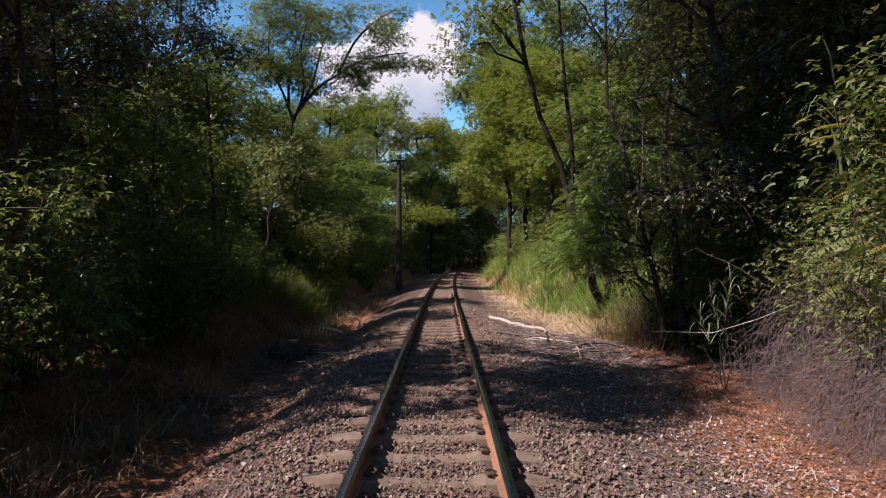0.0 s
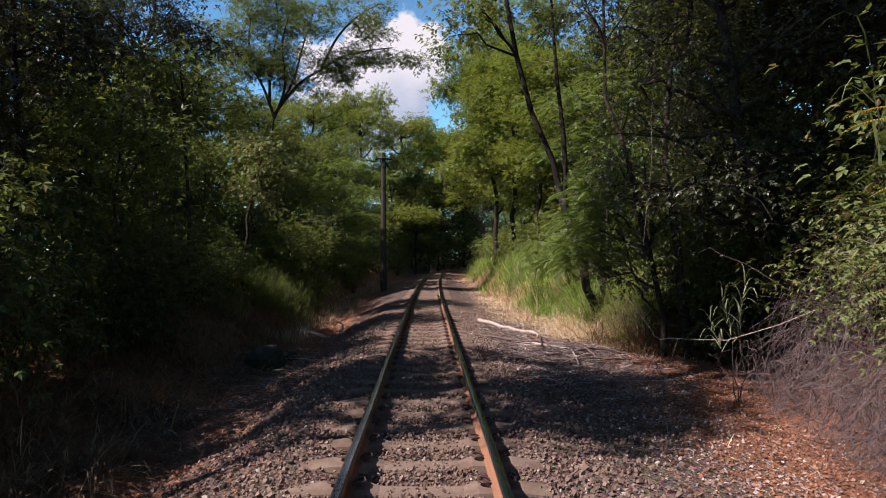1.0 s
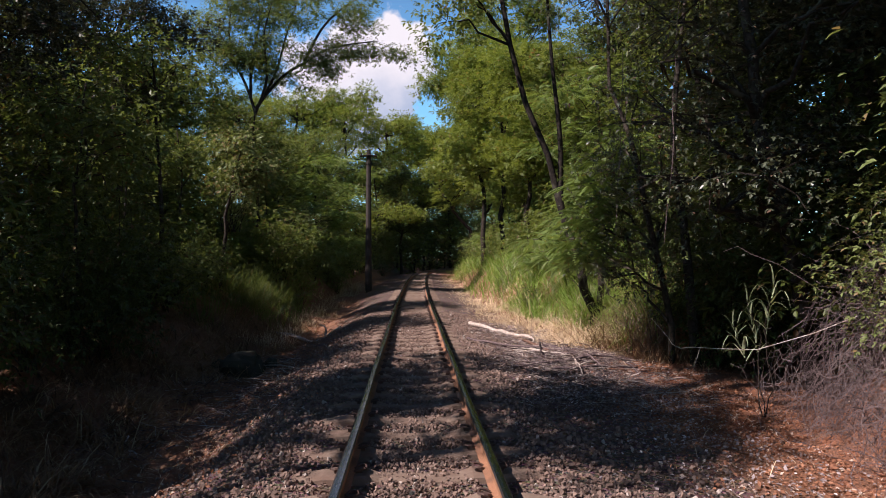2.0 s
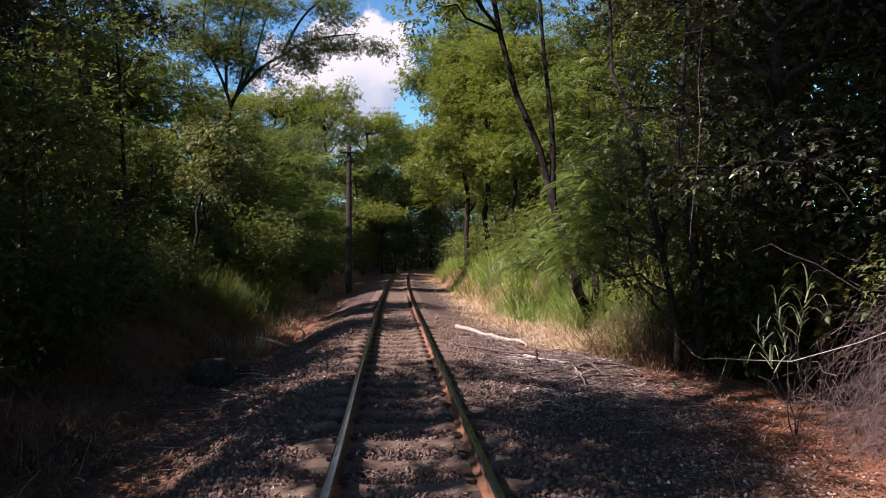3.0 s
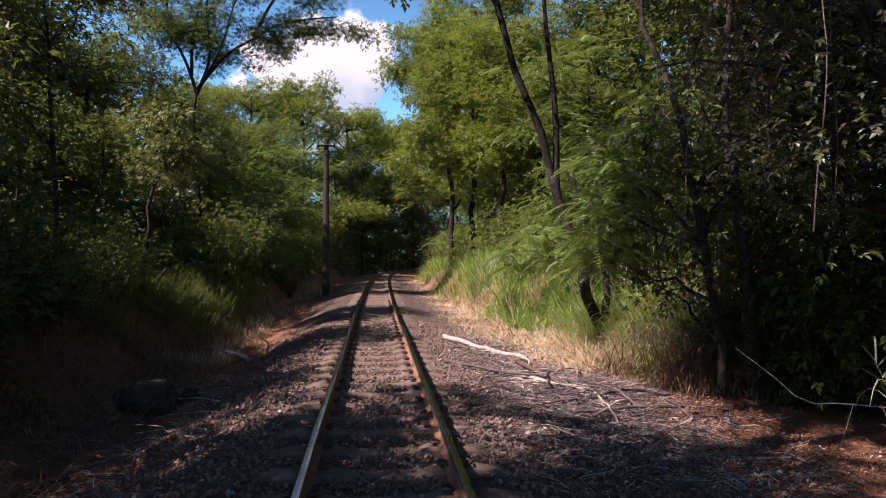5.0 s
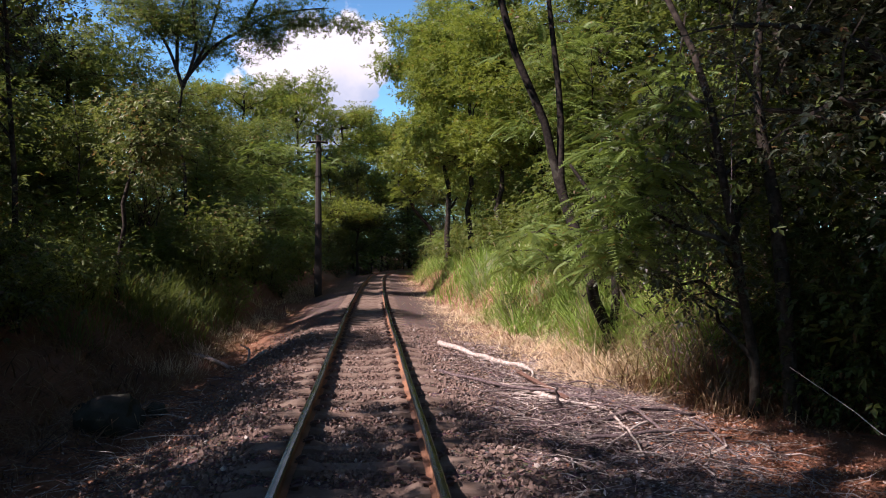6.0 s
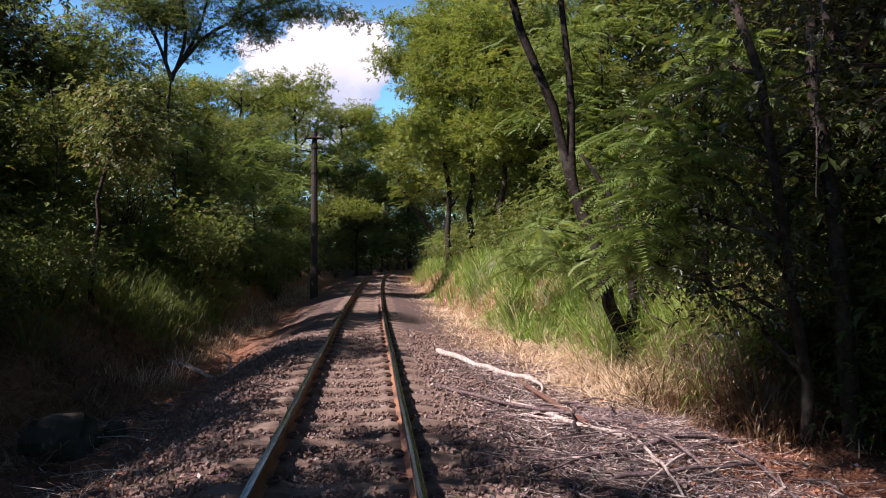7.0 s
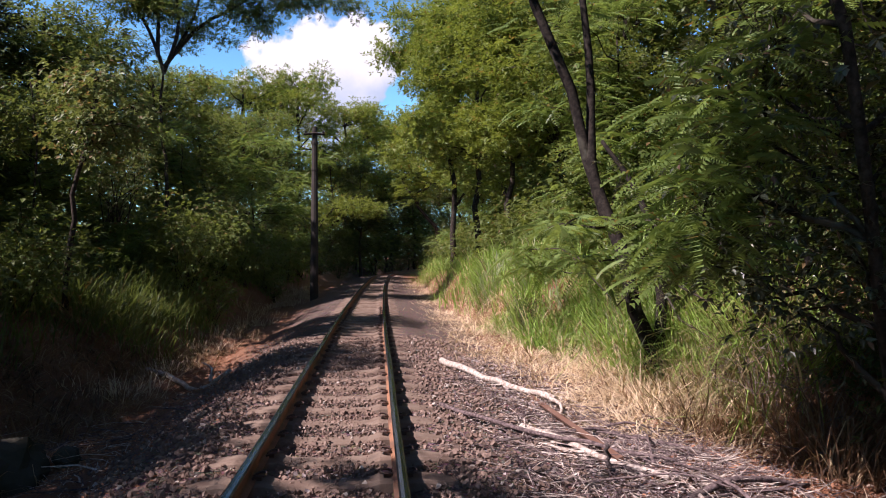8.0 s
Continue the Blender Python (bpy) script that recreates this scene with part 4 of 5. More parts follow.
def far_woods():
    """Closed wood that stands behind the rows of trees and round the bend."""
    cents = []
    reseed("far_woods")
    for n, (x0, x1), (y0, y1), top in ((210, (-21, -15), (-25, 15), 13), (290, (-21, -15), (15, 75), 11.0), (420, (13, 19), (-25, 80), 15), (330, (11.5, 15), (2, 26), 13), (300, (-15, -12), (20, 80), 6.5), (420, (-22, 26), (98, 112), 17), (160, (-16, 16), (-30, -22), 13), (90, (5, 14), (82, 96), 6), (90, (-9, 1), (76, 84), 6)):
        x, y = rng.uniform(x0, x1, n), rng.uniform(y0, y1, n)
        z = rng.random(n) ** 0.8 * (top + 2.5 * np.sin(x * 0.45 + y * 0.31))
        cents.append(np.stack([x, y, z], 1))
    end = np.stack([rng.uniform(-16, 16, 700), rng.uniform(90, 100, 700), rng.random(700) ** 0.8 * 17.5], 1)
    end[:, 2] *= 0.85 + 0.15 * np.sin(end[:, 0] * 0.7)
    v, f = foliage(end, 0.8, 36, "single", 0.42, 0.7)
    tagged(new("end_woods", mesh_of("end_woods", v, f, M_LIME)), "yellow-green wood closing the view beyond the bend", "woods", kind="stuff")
    v, f = foliage(np.concatenate(cents), 0.95, 34, "single", 0.55, 0.8)
    tagged(new("far_woods", mesh_of("far_woods", v, f, M_BROAD)), "closed green wood behind the cutting", "woods", kind="stuff")


far_woods()


# ---- grass and litter ----
def blade():
    """One arching blade that droops at its tip."""
    v = np.array([(-0.5, 0, 0), (0.5, 0, 0), (-0.42, 0.08, 0.45), (0.42, 0.08, 0.45), (-0.27, 0.3, 0.82), (0.27, 0.3, 0.82), (0, 0.72, 0.9)])
    return v, np.array([(0, 1, 2), (1, 3, 2), (2, 3, 4), (3, 5, 4), (4, 5, 6)])


def grass(name, label, spots, mat, hmin, hmax, width, category="grass", lean=0.42):
    """Blades that bend outward from the middle of their tuft."""
    x, y, ox, oy = spots
    reseed(name)
    n = len(x)
    a = np.arctan2(-ox, oy) + rng.normal(0, 0.8, n)
    h = rng.uniform(hmin, hmax, n) * (0.95 + 0.4 * np.sin(x * 2.9 + y * 1.1) * np.sin(y * 2.3 - x * 1.3))
    a = a + 0.7 * np.sin(x * 1.7 - y * 0.9)
    lean = -np.clip(rng.normal(lean, 0.3, n), 0.2, 1.5) if lean > 1 else -np.abs(rng.normal(0, lean, n))
    z = land(x, y) - 0.02
    cx, sx = np.cos(a), np.sin(a)
    rot = np.stack([np.stack([cx, -sx * np.cos(lean), sx * np.sin(lean)], -1), np.stack([sx, cx * np.cos(lean), -cx * np.sin(lean)], -1),
                    np.stack([0 * a, np.sin(lean), np.cos(lean)], -1)], 1)
    v, f = strew(*blade(), np.stack([x, y, z], 1), rot, np.stack([width * rng.uniform(0.6, 1.4, n), h * rng.uniform(0.3, 1.5, n), h], 1))
    return tagged(new(name, mesh_of(name, v, f, mat)), label, category, kind="stuff")


def tufts(y0, y1, u0, u1, n_tufts, per, spread):
    reseed("tufts", y0, y1, u0 + 9, u1 + 9)
    ty, tu = rng.uniform(y0, y1, n_tufts), rng.uniform(u0, u1, n_tufts)
    oy, ox = rng.normal(0, spread, n_tufts * per), rng.normal(0, spread, n_tufts * per)
    y = np.repeat(ty, per) + oy
    return np.repeat(tu, per) + ox + centre(y), y, ox, oy


def both(*sets):
    return [np.concatenate(q) for q in zip(*sets)]


grass("green_grass", "tall bright green grass on the sunny bank", both(tufts(17.0, 21, 4.0, 5.2, 62, 42, 0.17), tufts(20, 30, 3.3, 5.0, 120, 40, 0.19), tufts(28, 60, 2.9, 5.0, 150, 30, 0.3)), M_GRASS, 0.3, 1.0, 0.027, lean=0.6)
grass("plume_grass", "pale grey-green plumed grass along the top of the bank", both(tufts(22, 31, 3.3, 4.3, 15, 34, 0.12), tufts(17.6, 20, 3.9, 4.6, 6, 34, 0.12)), M_PLUME, 0.5, 1.1, 0.02, lean=0.5)
grass("dry_grass", "golden dry grass at the foot of the bank", both(tufts(14.4, 20, 2.4, 3.95, 260, 42, 0.18), tufts(19, 30, 2.0, 3.5, 280, 36, 0.18), tufts(30, 58, 1.8, 3.2, 200, 32, 0.2), tufts(14.5, 17, 2.7, 4.0, 66, 40, 0.16)), M_STRAW, 0.14, 0.44, 0.013, lean=1.28)
grass("shaded_grass", "green grass on the shaded slope beyond the ditch", both(tufts(18, 50, -7.0, -4.7, 130, 34, 0.25), tufts(22, 28, -6.4, -4.3, 80, 42, 0.22)), M_BROAD, 0.4, 1.0, 0.024, lean=0.6)
grass("dead_fern", "red-brown dead fern and grass at the wood's edge", both(tufts(12.6, 14.4, 4.2, 5.2, 30, 50, 0.2), tufts(5, 24, -5.6, -3.3, 640, 36, 0.2), tufts(22, 46, -4.6, -3.0, 120, 34, 0.2)), M_BROWN, 0.18, 0.58, 0.016, lean=1.1)
grass("bank_tussocks", "mixed green and straw-coloured grass clumps at the bank", both(tufts(14.2, 15.9, 4.0, 4.9, 9, 80, 0.16), tufts(15.9, 18, 3.9, 4.9, 12, 70, 0.18)), M_GRASS, 0.5, 1.2, 0.018)
grass("loose_straw", "loose dry straw and stalks lying on the red soil", both(tufts(3.6, 7.5, 2.1, 3.9, 40, 26, 0.25), tufts(7.5, 13, 2.4, 3.9, 30, 24, 0.25), tufts(4, 12, -4.4, -2.6, 60, 22, 0.25), tufts(8.5, 14, -2.7, -1.8, 9, 80, 0.17), tufts(12.0, 12.5, -2.3, -1.8, 3, 80, 0.16), tufts(6, 10, -2.8, -2.1, 4, 60, 0.14), tufts(10, 20, -3.0, -2.2, 14, 70, 0.14)), M_STRAW, 0.08, 0.3, 0.006, lean=1.35)
grass("arching_grass", "pale dead grass arching over in the ditch", both(tufts(7.4, 8.4, -4.7, -4.2, 3, 10, 0.12), tufts(9.0, 10.5, -4.6, -4.0, 2, 9, 0.12)), M_STRAW, 0.3, 0.55, 0.009, lean=0.9)
grass("thatch", "straw-coloured dead blades hanging from the grass clumps", both(tufts(14.5, 15.9, 3.7, 4.8, 26, 80, 0.18), tufts(16, 24, 3.4, 4.8, 16, 40, 0.22)), M_THATCH, 0.4, 1.0, 0.015, lean=0.9)
grass("hanging_straw", "pale dead grass hanging over the foot of the bank", both(tufts(14.5, 15.7, 3.3, 4.3, 42, 48, 0.14), tufts(15.4, 18.6, 3.4, 4.3, 55, 48, 0.18), tufts(18.6, 27, 3.0, 3.9, 40, 44, 0.18)), M_STRAW, 0.3, 0.75, 0.014, lean=1.05)
grass("brown_thatch", "dark brown dead fern hanging in clumps from the bank", both(tufts(14.3, 15.1, 3.45, 4.0, 14, 64, 0.1), tufts(13.0, 14.2, 3.9, 4.4, 8, 50, 0.12)), M_BROWN, 0.3, 0.75, 0.013, lean=0.9)
grass("straw", "brown dry grass along the ditch", both(tufts(18, 23, -4.4, -3.4, 10, 60, 0.2), tufts(24, 46, -4.2, -3.0, 80, 34, 0.18)), M_STRAW, 0.15, 0.5, 0.011, lean=0.8)


def litter():
    """Fallen leaves: red-brown near the bank, greyer and finer over the heap of sticks."""
    for name, label, mat, n, (y0, y1, p), u_mid, u_dev in (
            ("leaf_litter", "fallen red-brown leaves on the soil", M_LITTER, 30000, (3.4, 24, 1.7), 3.4, 0.62),
            ("grey_litter", "grey and brown leaf litter beside the ballast", M_GREYLEAF, 16000, (9.5, 20, 1.0), 2.55, 0.5),
            ("fine_litter", "fine grey and pinkish leaf bits beside the ballast", M_GREYLEAF, 5500, (3.5, 10.5, 1.1), 2.8, 0.5),
            ("bank_litter", "red-brown leaves and bark bits below the bank", M_LITTER, 9000, (8.5, 15, 1.0), 3.5, 0.45),
            ("dry_leaves", "curled pale dry leaves lying between the rails", M_GREYLEAF, 70, (13.0, 13.5, 1.0), -0.1, 0.16),
            ("ditch_litter", "brown fallen leaves in the shaded ditch", M_LITTER, 20000, (4.5, 26, 1.2), -2.75, 0.85)):
        reseed(name)
        y = y0 + (y1 - y0) * rng.random(n) ** p
        x = rng.normal(u_mid, u_dev, n) + centre(y)
        x = np.where((np.abs(x - centre(y)) < 1.15) & (abs(u_mid) > 1), np.sign(u_mid) * 3.0, x)
        z = land(x, y) + rng.uniform(0.002, 0.03, n)
        d = np.stack([rng.normal(0, 1, n), rng.normal(0, 1, n), rng.normal(0, 0.4, n)], 1)
        up = np.stack([rng.normal(0, 0.8, n), rng.normal(0, 0.8, n), np.ones(n)], 1)
        v, f = strew(*broad_leaf(0.3), np.stack([x, y, z], 1), frames_along(d, up), (0.016 + 0.036 * rng.random(n) ** 1.5) * (1.0 if abs(u_mid) > 1 else 1.6))
        tagged(new(name, mesh_of(name, v, f, mat)), label, "leaf litter", kind="stuff")


litter()


# ---- dead wood, brush and stones ----
def dry_brush(name_label, spots, n, reach):
    """Hanging mass of dry leafless stems."""
    x0, y0, y1, top = spots
    reseed(name_label)
    root = new("dry_brush")
    root.location = at(x0, (y0 + y1) / 2)
    tagged(root, name_label, "brush", "dry brush on the bank")
    base, tubes = np.array(root.location), []
    for i in range(n):
        y = rng.uniform(y0, y1)
        sx, sz = x0 + rng.uniform(-0.1, 0.8), rng.uniform(0.3, top)
        ex = x0 - rng.uniform(0.1, reach) * rng.random() ** 0.5
        ez = float(land(ex, y)) + rng.uniform(0.0, 0.4) * rng.random()
        a, b = np.array([sx, y, float(land(sx, y)) * 0.6 + sz]), np.array([ex, y + rng.normal(0, 0.45), ez])
        if i % 3 == 0:
            b = a + np.array([rng.normal(-0.25, 0.35), rng.normal(0, 0.5), rng.normal(-0.1, 0.3)])
            b[2] = max(b[2], float(land(b[0], b[1])) + 0.02)
        elif i % 3 == 1:
            a = b + np.array([rng.normal(0.2, 0.25), rng.normal(0, 0.45), rng.uniform(0.05, 0.7)])
        mid = (a + b) / 2 + np.array([rng.normal(0, 0.14), rng.normal(0, 0.14), rng.uniform(-0.05, 0.3)])
        ln = smooth_line([a, mid, b], 7) + rng.normal(0, 0.025, (7, 3))
        tubes.append(tube(ln - base, np.linspace(rng.uniform(0.002, 0.0048) + (0.0015 if i < 36 else 0.0), 0.0013, 7), 3))
    for geo in tubes[:36]:
        part("dry_stem", geo, M_TWIG, root)
    tagged(part("stem_mass", soup(tubes[36:]), M_TWIG, root), kind="stuff")
    return root


dry_brush("tangled heap of purplish brown leafless stems on red soil", (4.0, 4.6, 6.8, 1.1), 1100, 1.0)
dry_brush("hanging tangle of dry grey-brown stems at the bank", (4.2, 6.8, 9.0, 1.5), 900, 0.8)
dry_brush("brown dead stems under the grass clump at the bank", (4.1, 14.1, 15.4, 0.5), 260, 0.4)


def stick(name, label, pts, r, mat, forks=(), group=""):
    """A bent branch lying where it fell; heights are above the ground."""
    p = [np.array([x, y, float(land(x, y)) + h]) for x, y, h in pts]
    root = new(name)
    root.location = p[0]
    tagged(root, label, "branch", group)
    ln = smooth_line(p, 10) - p[0]
    ln[1:-1] += rng.normal(0, r * 0.35, (8, 3))
    part("bough", tube(ln, np.linspace(r, r * 0.55, 10), 7), mat, root, smooth=True)
    for fk in forks:
        q = [np.array([x, y, float(land(x, y)) + h]) - p[0] for x, y, h in fk]
        part("side_branch", tube(smooth_line(q, 7), np.linspace(r * 0.6, r * 0.2, 7), 6), mat, root, smooth=True)
    return root


stick("fallen_branch", "bleached bare fallen branch lying by the track", [(1.28, 18.9, 0.06), (1.6, 17.9, 0.07), (2.0, 16.9, 0.06), (2.35, 16.1, 0.09)], 0.055, M_DEADWOOD, [[(2.2, 16.4, 0.1), (2.3, 15.7, 0.1), (2.15, 15.2, 0.05)]])
stick("fallen_branch", "forked grey branch on the edge of the ballast", [(-4.05, 21.8, 0.08), (-3.2, 20.6, 0.12), (-2.6, 19.6, 0.1), (-1.9, 18.7, 0.14)], 0.05, M_DEADWOOD, [[(-2.3, 19.2, 0.12), (-2.3, 19.3, 0.3), (-2.5, 19.5, 0.5)]])
stick("fallen_branch", "thin brown branch in the heap of sticks", [(0.95, 15.6, 0.04), (1.5, 14.6, 0.09), (2.0, 13.7, 0.12), (2.5, 13.1, 0.04)], 0.025, M_TWIG, [[(1.5, 14.6, 0.09), (1.7, 14.5, 0.05), (2.2, 14.5, 0.06)]], "heap of sticks")
stick("fallen_branch", "pale crooked branch in the heap of sticks", [(1.7, 14.9, 0.04), (1.9, 14.1, 0.1), (2.0, 13.4, 0.08), (2.3, 12.8, 0.03)], 0.035, M_DEADWOOD, (), "heap of sticks")
stick("fallen_branch", "brown branch across the heap of sticks", [(2.1, 12.4, 0.05), (2.8, 12.7, 0.1), (3.4, 12.9, 0.06)], 0.03, M_TWIG, (), "heap of sticks")
stick("fallen_branch", "short upright broken stub of wood", [(2.0, 13.1, -0.05), (1.98, 13.1, 0.12), (1.93, 13.05, 0.28)], 0.026, M_TWIG, (), "heap of sticks")
stick("fallen_branch", "long thin brown branch on the leaf litter", [(1.9, 11.9, 0.04), (2.6, 12.0, 0.07), (3.3, 12.3, 0.04)], 0.022, M_TWIG, (), "heap of sticks")
stick("bare_twig", "long bare pale twig stretching out of the brush", [(4.2, 8.2, 0.9), (3.4, 8.6, 0.88), (2.86, 8.9, 0.83), (2.71, 9.16, 0.82), (2.75, 9.6, 0.88), (2.83, 10.3, 0.97)], 0.0045, M_DEADWOOD, [[(2.86, 8.9, 0.83), (2.8, 8.9, 0.65), (2.74, 8.9, 0.48)]])

reseed("heap of sticks")
for k in range(16):
    hx, hy, way, span = rng.normal(2.35, 0.5), rng.normal(13.3, 1.0), rng.uniform(0, 6.28), rng.uniform(0.35, 0.8)
    hx = max(hx, 1.3 + span * abs(math.cos(way)))
    ends = [(hx + math.cos(way) * span * q, hy + math.sin(way) * span * q + 0.06 * math.sin(3 * q + k), h) for q, h in ((-1, 0.03), (-0.3, rng.uniform(0.05, 0.1)), (0.4, rng.uniform(0.05, 0.12)), (1, rng.uniform(0.02, 0.1)))]
    stick("fallen_branch", "thin crooked brown stick in the heap" if k % 3 else "thin bleached stick in the heap", ends, rng.uniform(0.009, 0.019), M_TWIG if k % 3 else M_DEADWOOD, (), "heap of sticks")


def old_rail():
    """A worn-out rail left lying beside the track, half hidden."""
    prof = [(-0.055, 0.0), (0.055, 0.0), (0.055, 0.012), (0.01, 0.03), (0.01, 0.1), (0.03, 0.11), (0.03, 0.14), (-0.03, 0.14), (-0.03, 0.11), (-0.01, 0.1), (-0.01, 0.03), (-0.055, 0.012)]
    v, f, k = [], [], len(prof)
    ys = np.linspace(13.2, 16.8, 12)
    ends = float(land(2.14, 13.2)) - 0.02, float(land(2.2, 16.8)) - 0.07
    for y in ys:
        x = 2.14 + 0.017 * (y - 13.2)
        z = ends[0] + (ends[1] - ends[0]) * (y - 13.2) / 3.6
        v += [(x + px * 0.8 - pz * 0.35, y, z + pz * 0.85 + px * 0.3) for px, pz in prof]
    for i in range(len(ys) - 1):
        for j in range(k):
            a, b = i * k + j, i * k + (j + 1) % k
            f += [(a, b, a + k), (b, b + k, a + k)]
    for e in (0, (len(ys) - 1) * k):
        f += [(e, e + j + 1, e + j) for j in range(1, k - 1)]
    tagged(new("old_rail", mesh_of("old_rail", v, f, M_OLDRAIL)), "discarded rusty rail lying half buried beside the track", "rail")


old_rail()


def debris():
    """Broken twigs strewn over the litter."""
    tubes = []
    reseed("debris")
    for i in range(4600):
        y = 9.5 + 8.5 * rng.random() ** 0.9 if i % 2 else rng.normal(13.1, 1.4)
        u = (rng.uniform(1.3, 3.7) if i % 5 else rng.uniform(-4.2, -2.2)) if i % 2 else rng.normal(2.5, 0.5)
        u = rng.normal(-2.7, 0.6) if i % 9 == 0 else u
        x = u + float(centre(y))
        a, ln = rng.uniform(0, 6.28), rng.uniform(0.08, 0.8) * rng.random() + 0.06
        z = float(land(x, y))
        p = np.array([(x, y, z + 0.01), (x + math.cos(a) * ln * 0.5, y + math.sin(a) * ln * 0.5, z + rng.uniform(0.02, 0.06)), (x + math.cos(a + 0.3) * ln, y + math.sin(a + 0.3) * ln, z + rng.uniform(0.0, 0.09))])
        r = rng.uniform(0.4, 1.0) + 1.3 * (rng.random() < 0.06)
        tubes.append(tube(p, [0.006 * r, 0.005 * r, 0.0025 * r], 3))
    for name, label, some, mat in (("twig_litter", "broken brown twigs strewn over leaves and ballast", tubes[:2900], M_TWIG), ("pale_twigs", "bleached broken twigs among the leaf litter", tubes[2900:], M_DEADWOOD)):
        v, f = soup(some)
        tagged(new(name, mesh_of(name, v, f, mat)), label, "twigs", kind="stuff")


debris()


def boulder(label, x, y, r):
    bm = bmesh.new()
    bmesh.ops.create_icosphere(bm, subdivisions=3, radius=1.0)
    for w in bm.verts:
        n = noise.fractal(w.co * 1.4 + Vector((x, y, 0)), 1.0, 2.0, 4)
        w.co = Vector((w.co.x * 1.1, w.co.y, w.co.z * 0.95)) * (1 + 0.3 * n)
    me = bpy.data.meshes.new("boulder")
    bm.to_mesh(me)
    bm.free()
    me.materials.append(M_BOULDER)
    ob = tagged(new("boulder", me), label, "boulder", "stones in the ditch")
    ob.matrix_world = pose(x, y, float(land(x, y)) + r * 0.3, 0, 0, 40 * x) @ Matrix.Diagonal((r, r, r, 1))


boulder("dark mossy boulder in the shaded ditch", -3.4, 15.3, 0.38)
boulder("small round stone beside the mossy boulder", -3.85, 15.5, 0.075)
boulder("pale rounded stone in the shaded ditch", -4.05, 16.1, 0.13)
boulder("small grey stone beside the ballast", -2.9, 15.6, 0.13)


# ---- plants of their own beside the path ----
def big_frond(pairs=17):
    """Large feathered leaf with broad leaflets."""
    vs, fs = [], []
    for i in range(pairs):
        q = (i + 0.6) / pairs
        ln, z = 0.17 * math.sin(math.pi * min(0.2 + 0.75 * q, 1)), -0.35 * q * q
        for sd in (-1, 1):
            v, f = broad_leaf(0.13)
            w, _ = strew(v, f, np.array([[0, q, z]]), frames_along(np.array([[sd * 1.0, 0.35, -0.35]]), np.array([[0, 0.2, 1.0]])), np.array([ln]))
            fs.append(f + len(vs) * 4)
            vs.append(w)
    return np.concatenate(vs), np.concatenate(fs)


def cane_leaf():
    """Long ribbon leaf that arches over."""
    q = np.linspace(0, 1, 6)
    v = [(sd * 0.02 * (1 - t) ** 0.6, t * 0.75, 0.5 * math.sin(t * 2.3) - 0.35 * t * t) for t in q for sd in (-1, 1)]
    f = [(2 * i, 2 * i + 1, 2 * i + 2) for i in range(5)] + [(2 * i + 1, 2 * i + 3, 2 * i + 2) for i in range(5)]
    return np.array(v), np.array(f)


def fern_like_plant(label, foot, stems, mat, size, per, form, name="plant"):
    """Stems with large leaves set all round their upper part."""
    root = new(name)
    root.location = foot
    tagged(root, label, "plant")
    for top in stems:
        ln = bend((0, 0, -0.05), top, 0.08, 9, 0.03)
        part("stem", tube(ln, np.linspace(0.008, 0.004, 9), 5), M_BARK, root, smooth=True)
        pos, ways = [], []
        for i in range(per):
            q = ln[4] + (ln[-1] - ln[4]) * (i + 0.5) / per
            a = i * 2.4 + rng.normal(0, 0.3)
            pos.append(q)
            ways.append((math.cos(a), math.sin(a), rng.uniform(-0.3, 0.6)))
        v, f = strew(*form, np.array(pos), frames_along(np.array(ways), np.array([[0, 0, 1.0]]) + np.zeros((per, 3))), size * rng.uniform(0.7, 1.2, per))
        tagged(part("leafage", (v, f), mat, root), kind="stuff")
    return root


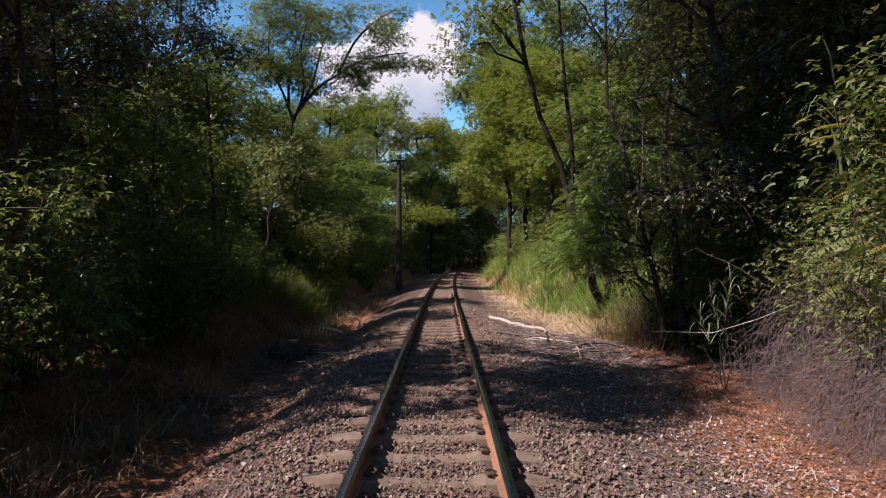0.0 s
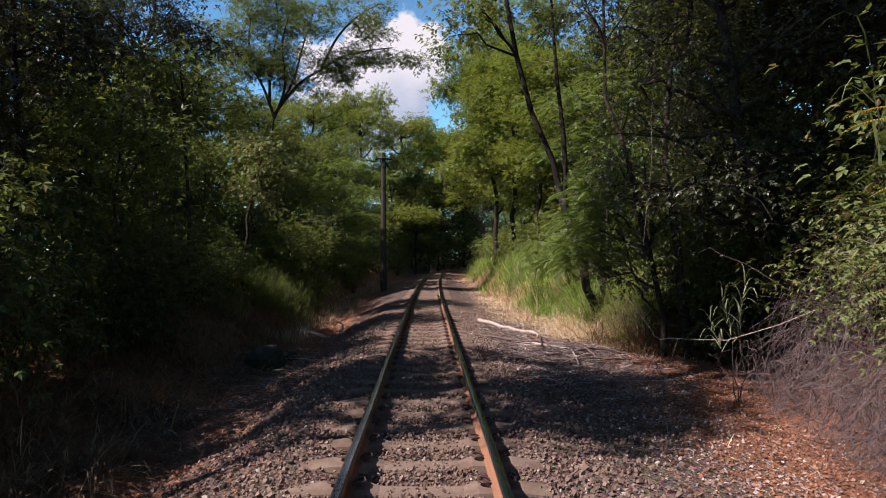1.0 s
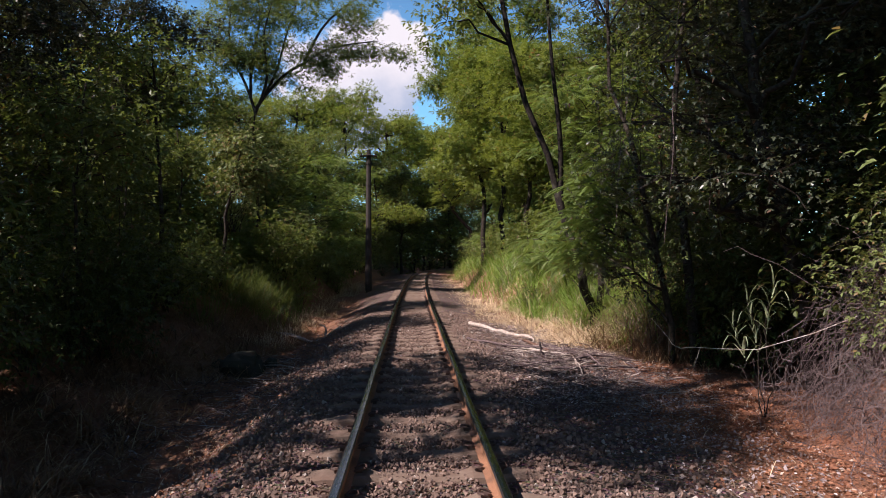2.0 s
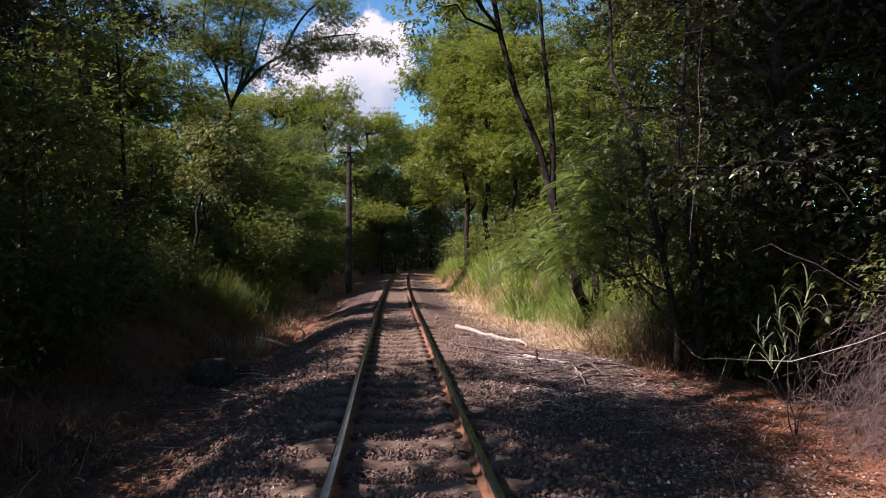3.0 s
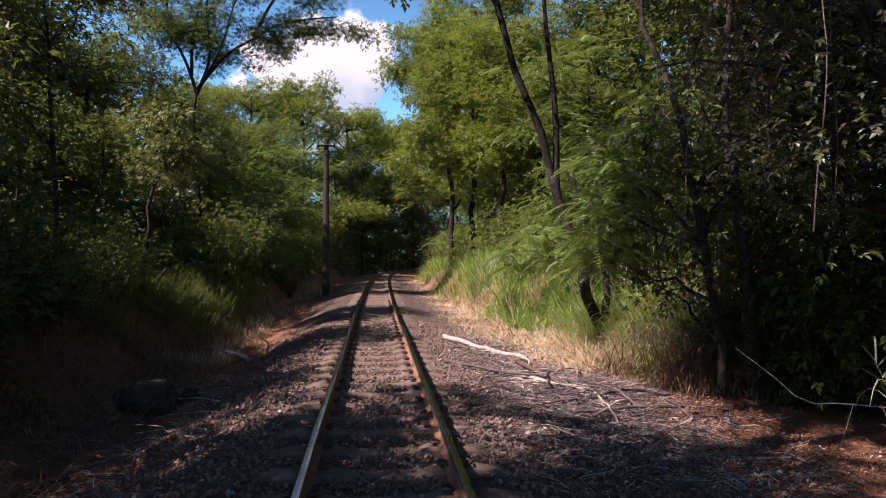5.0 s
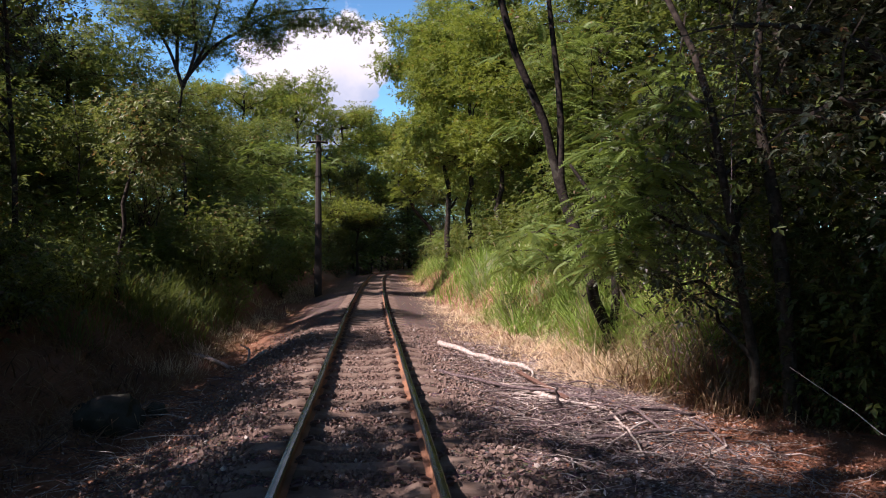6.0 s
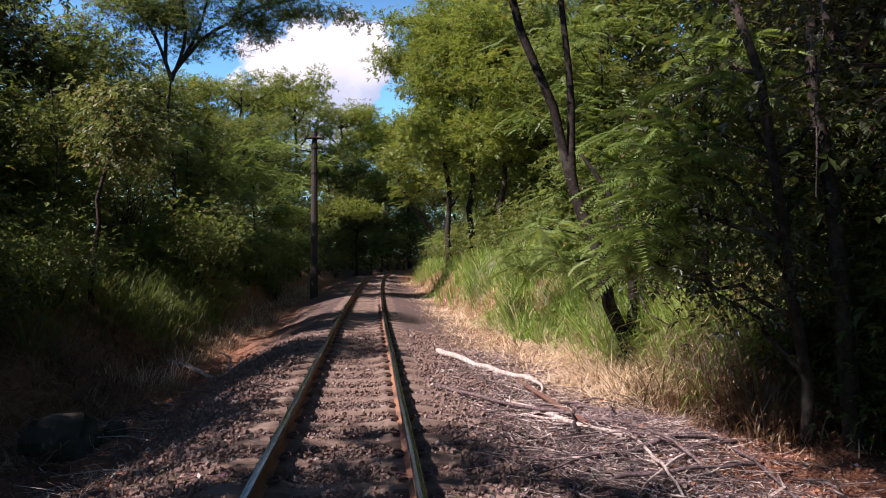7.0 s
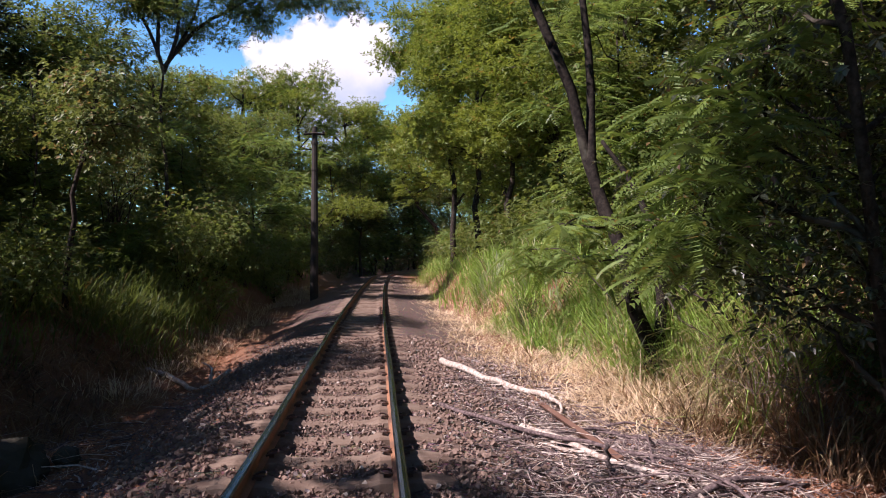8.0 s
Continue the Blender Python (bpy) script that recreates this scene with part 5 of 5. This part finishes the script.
FROND_BIG, CANE = big_frond(), cane_leaf()
feathered = fern_like_plant("tall plant with large feathered leaves, some yellowing", at(3.7, 5.6), [(-0.5, -0.1, 2.3), (-0.2, 0.5, 2.7), (0.2, -0.3, 3.0), (-0.1, 0.9, 1.9), (0.3, 0.6, 3.4)], M_OLIVE, 0.5, 8, FROND_BIG)
for k, (yx, yy, yz, way) in enumerate(((3.25, 5.7, 2.62, (-1.0, 0.3, 0.05)), (3.4, 5.9, 2.75, (-0.7, 0.5, 0.1)), (3.6, 5.5, 1.75, (-0.9, -0.3, 0.0)), (3.5, 5.8, 2.2, (-0.9, 0.5, -0.1)))):
    v, f = strew(*FROND_BIG, np.array([[yx, yy, yz]]) - np.array(feathered.location), frames_along(np.array([way]), np.array([[0, 0, 1.0]])), np.array([0.34]))
    part("yellow_leaf", (v, f), M_YELLOW, feathered, "yellowing feathered leaf")
fern_like_plant("tall cane with long arching ribbon leaves", at(4.0, 6.8), [(-0.3, -0.2, 3.0), (-0.1, 0.2, 3.5), (0.2, -0.5, 3.3)], M_OLIVE, 0.8, 7, CANE, "cane")
fern_like_plant("pale-leaved cane drooping over the red bank", at(3.75, 9.3), [(-0.2, 0.0, 1.3), (-0.25, 0.25, 1.0), (-0.05, -0.3, 1.5)], M_PLUME, 0.42, 12, CANE, "cane")
fern_like_plant("tall grass cane behind the forked trunk", at(4.3, 17.2), [(-0.1, 0.1, 1.6), (0.3, -0.2, 1.9), (0.1, 0.4, 1.8), (-0.4, -0.2, 1.4)], M_GRASS, 0.85, 10, CANE, "cane")


def vine(label, top, foot, leafy, mat):
    """A hanging strand, leafy at its lower end."""
    root = new("vine")
    root.location = foot
    tagged(root, label, "vine", "vines in the trees")
    ln = bend((0, 0, 0), np.array(top) - np.array(foot), 0.0, 9, 0.01)
    part("strand", tube(smooth_line(ln, 17), np.full(17, 0.004), 4), M_TWIG, root)
    if leafy:
        tagged(part("leafage", foliage(ln[:3] + rng.normal(0, 0.05, (3, 3)), 0.12, leafy, "broad", 0.075, 0.8), mat, root), kind="stuff")


vine("thin vine with yellow-green leaves at its tip", (2.6, 8.7, 4.6), (2.33, 8.5, 1.75), 7, M_OLIVE)
vine("thin bare vine hanging from the dark tree", (3.4, 9.9, 5.2), (3.3, 9.7, 2.1), 0, M_LIME)
vine("thin bare vine hanging before the trunks", (2.9, 11.6, 6.4), (2.95, 11.4, 3.2), 0, M_LIME)
vine("thin leafy vine hanging from the overhanging tree", (2.5, 10.4, 4.2), (2.35, 10.2, 1.9), 5, M_DARK)
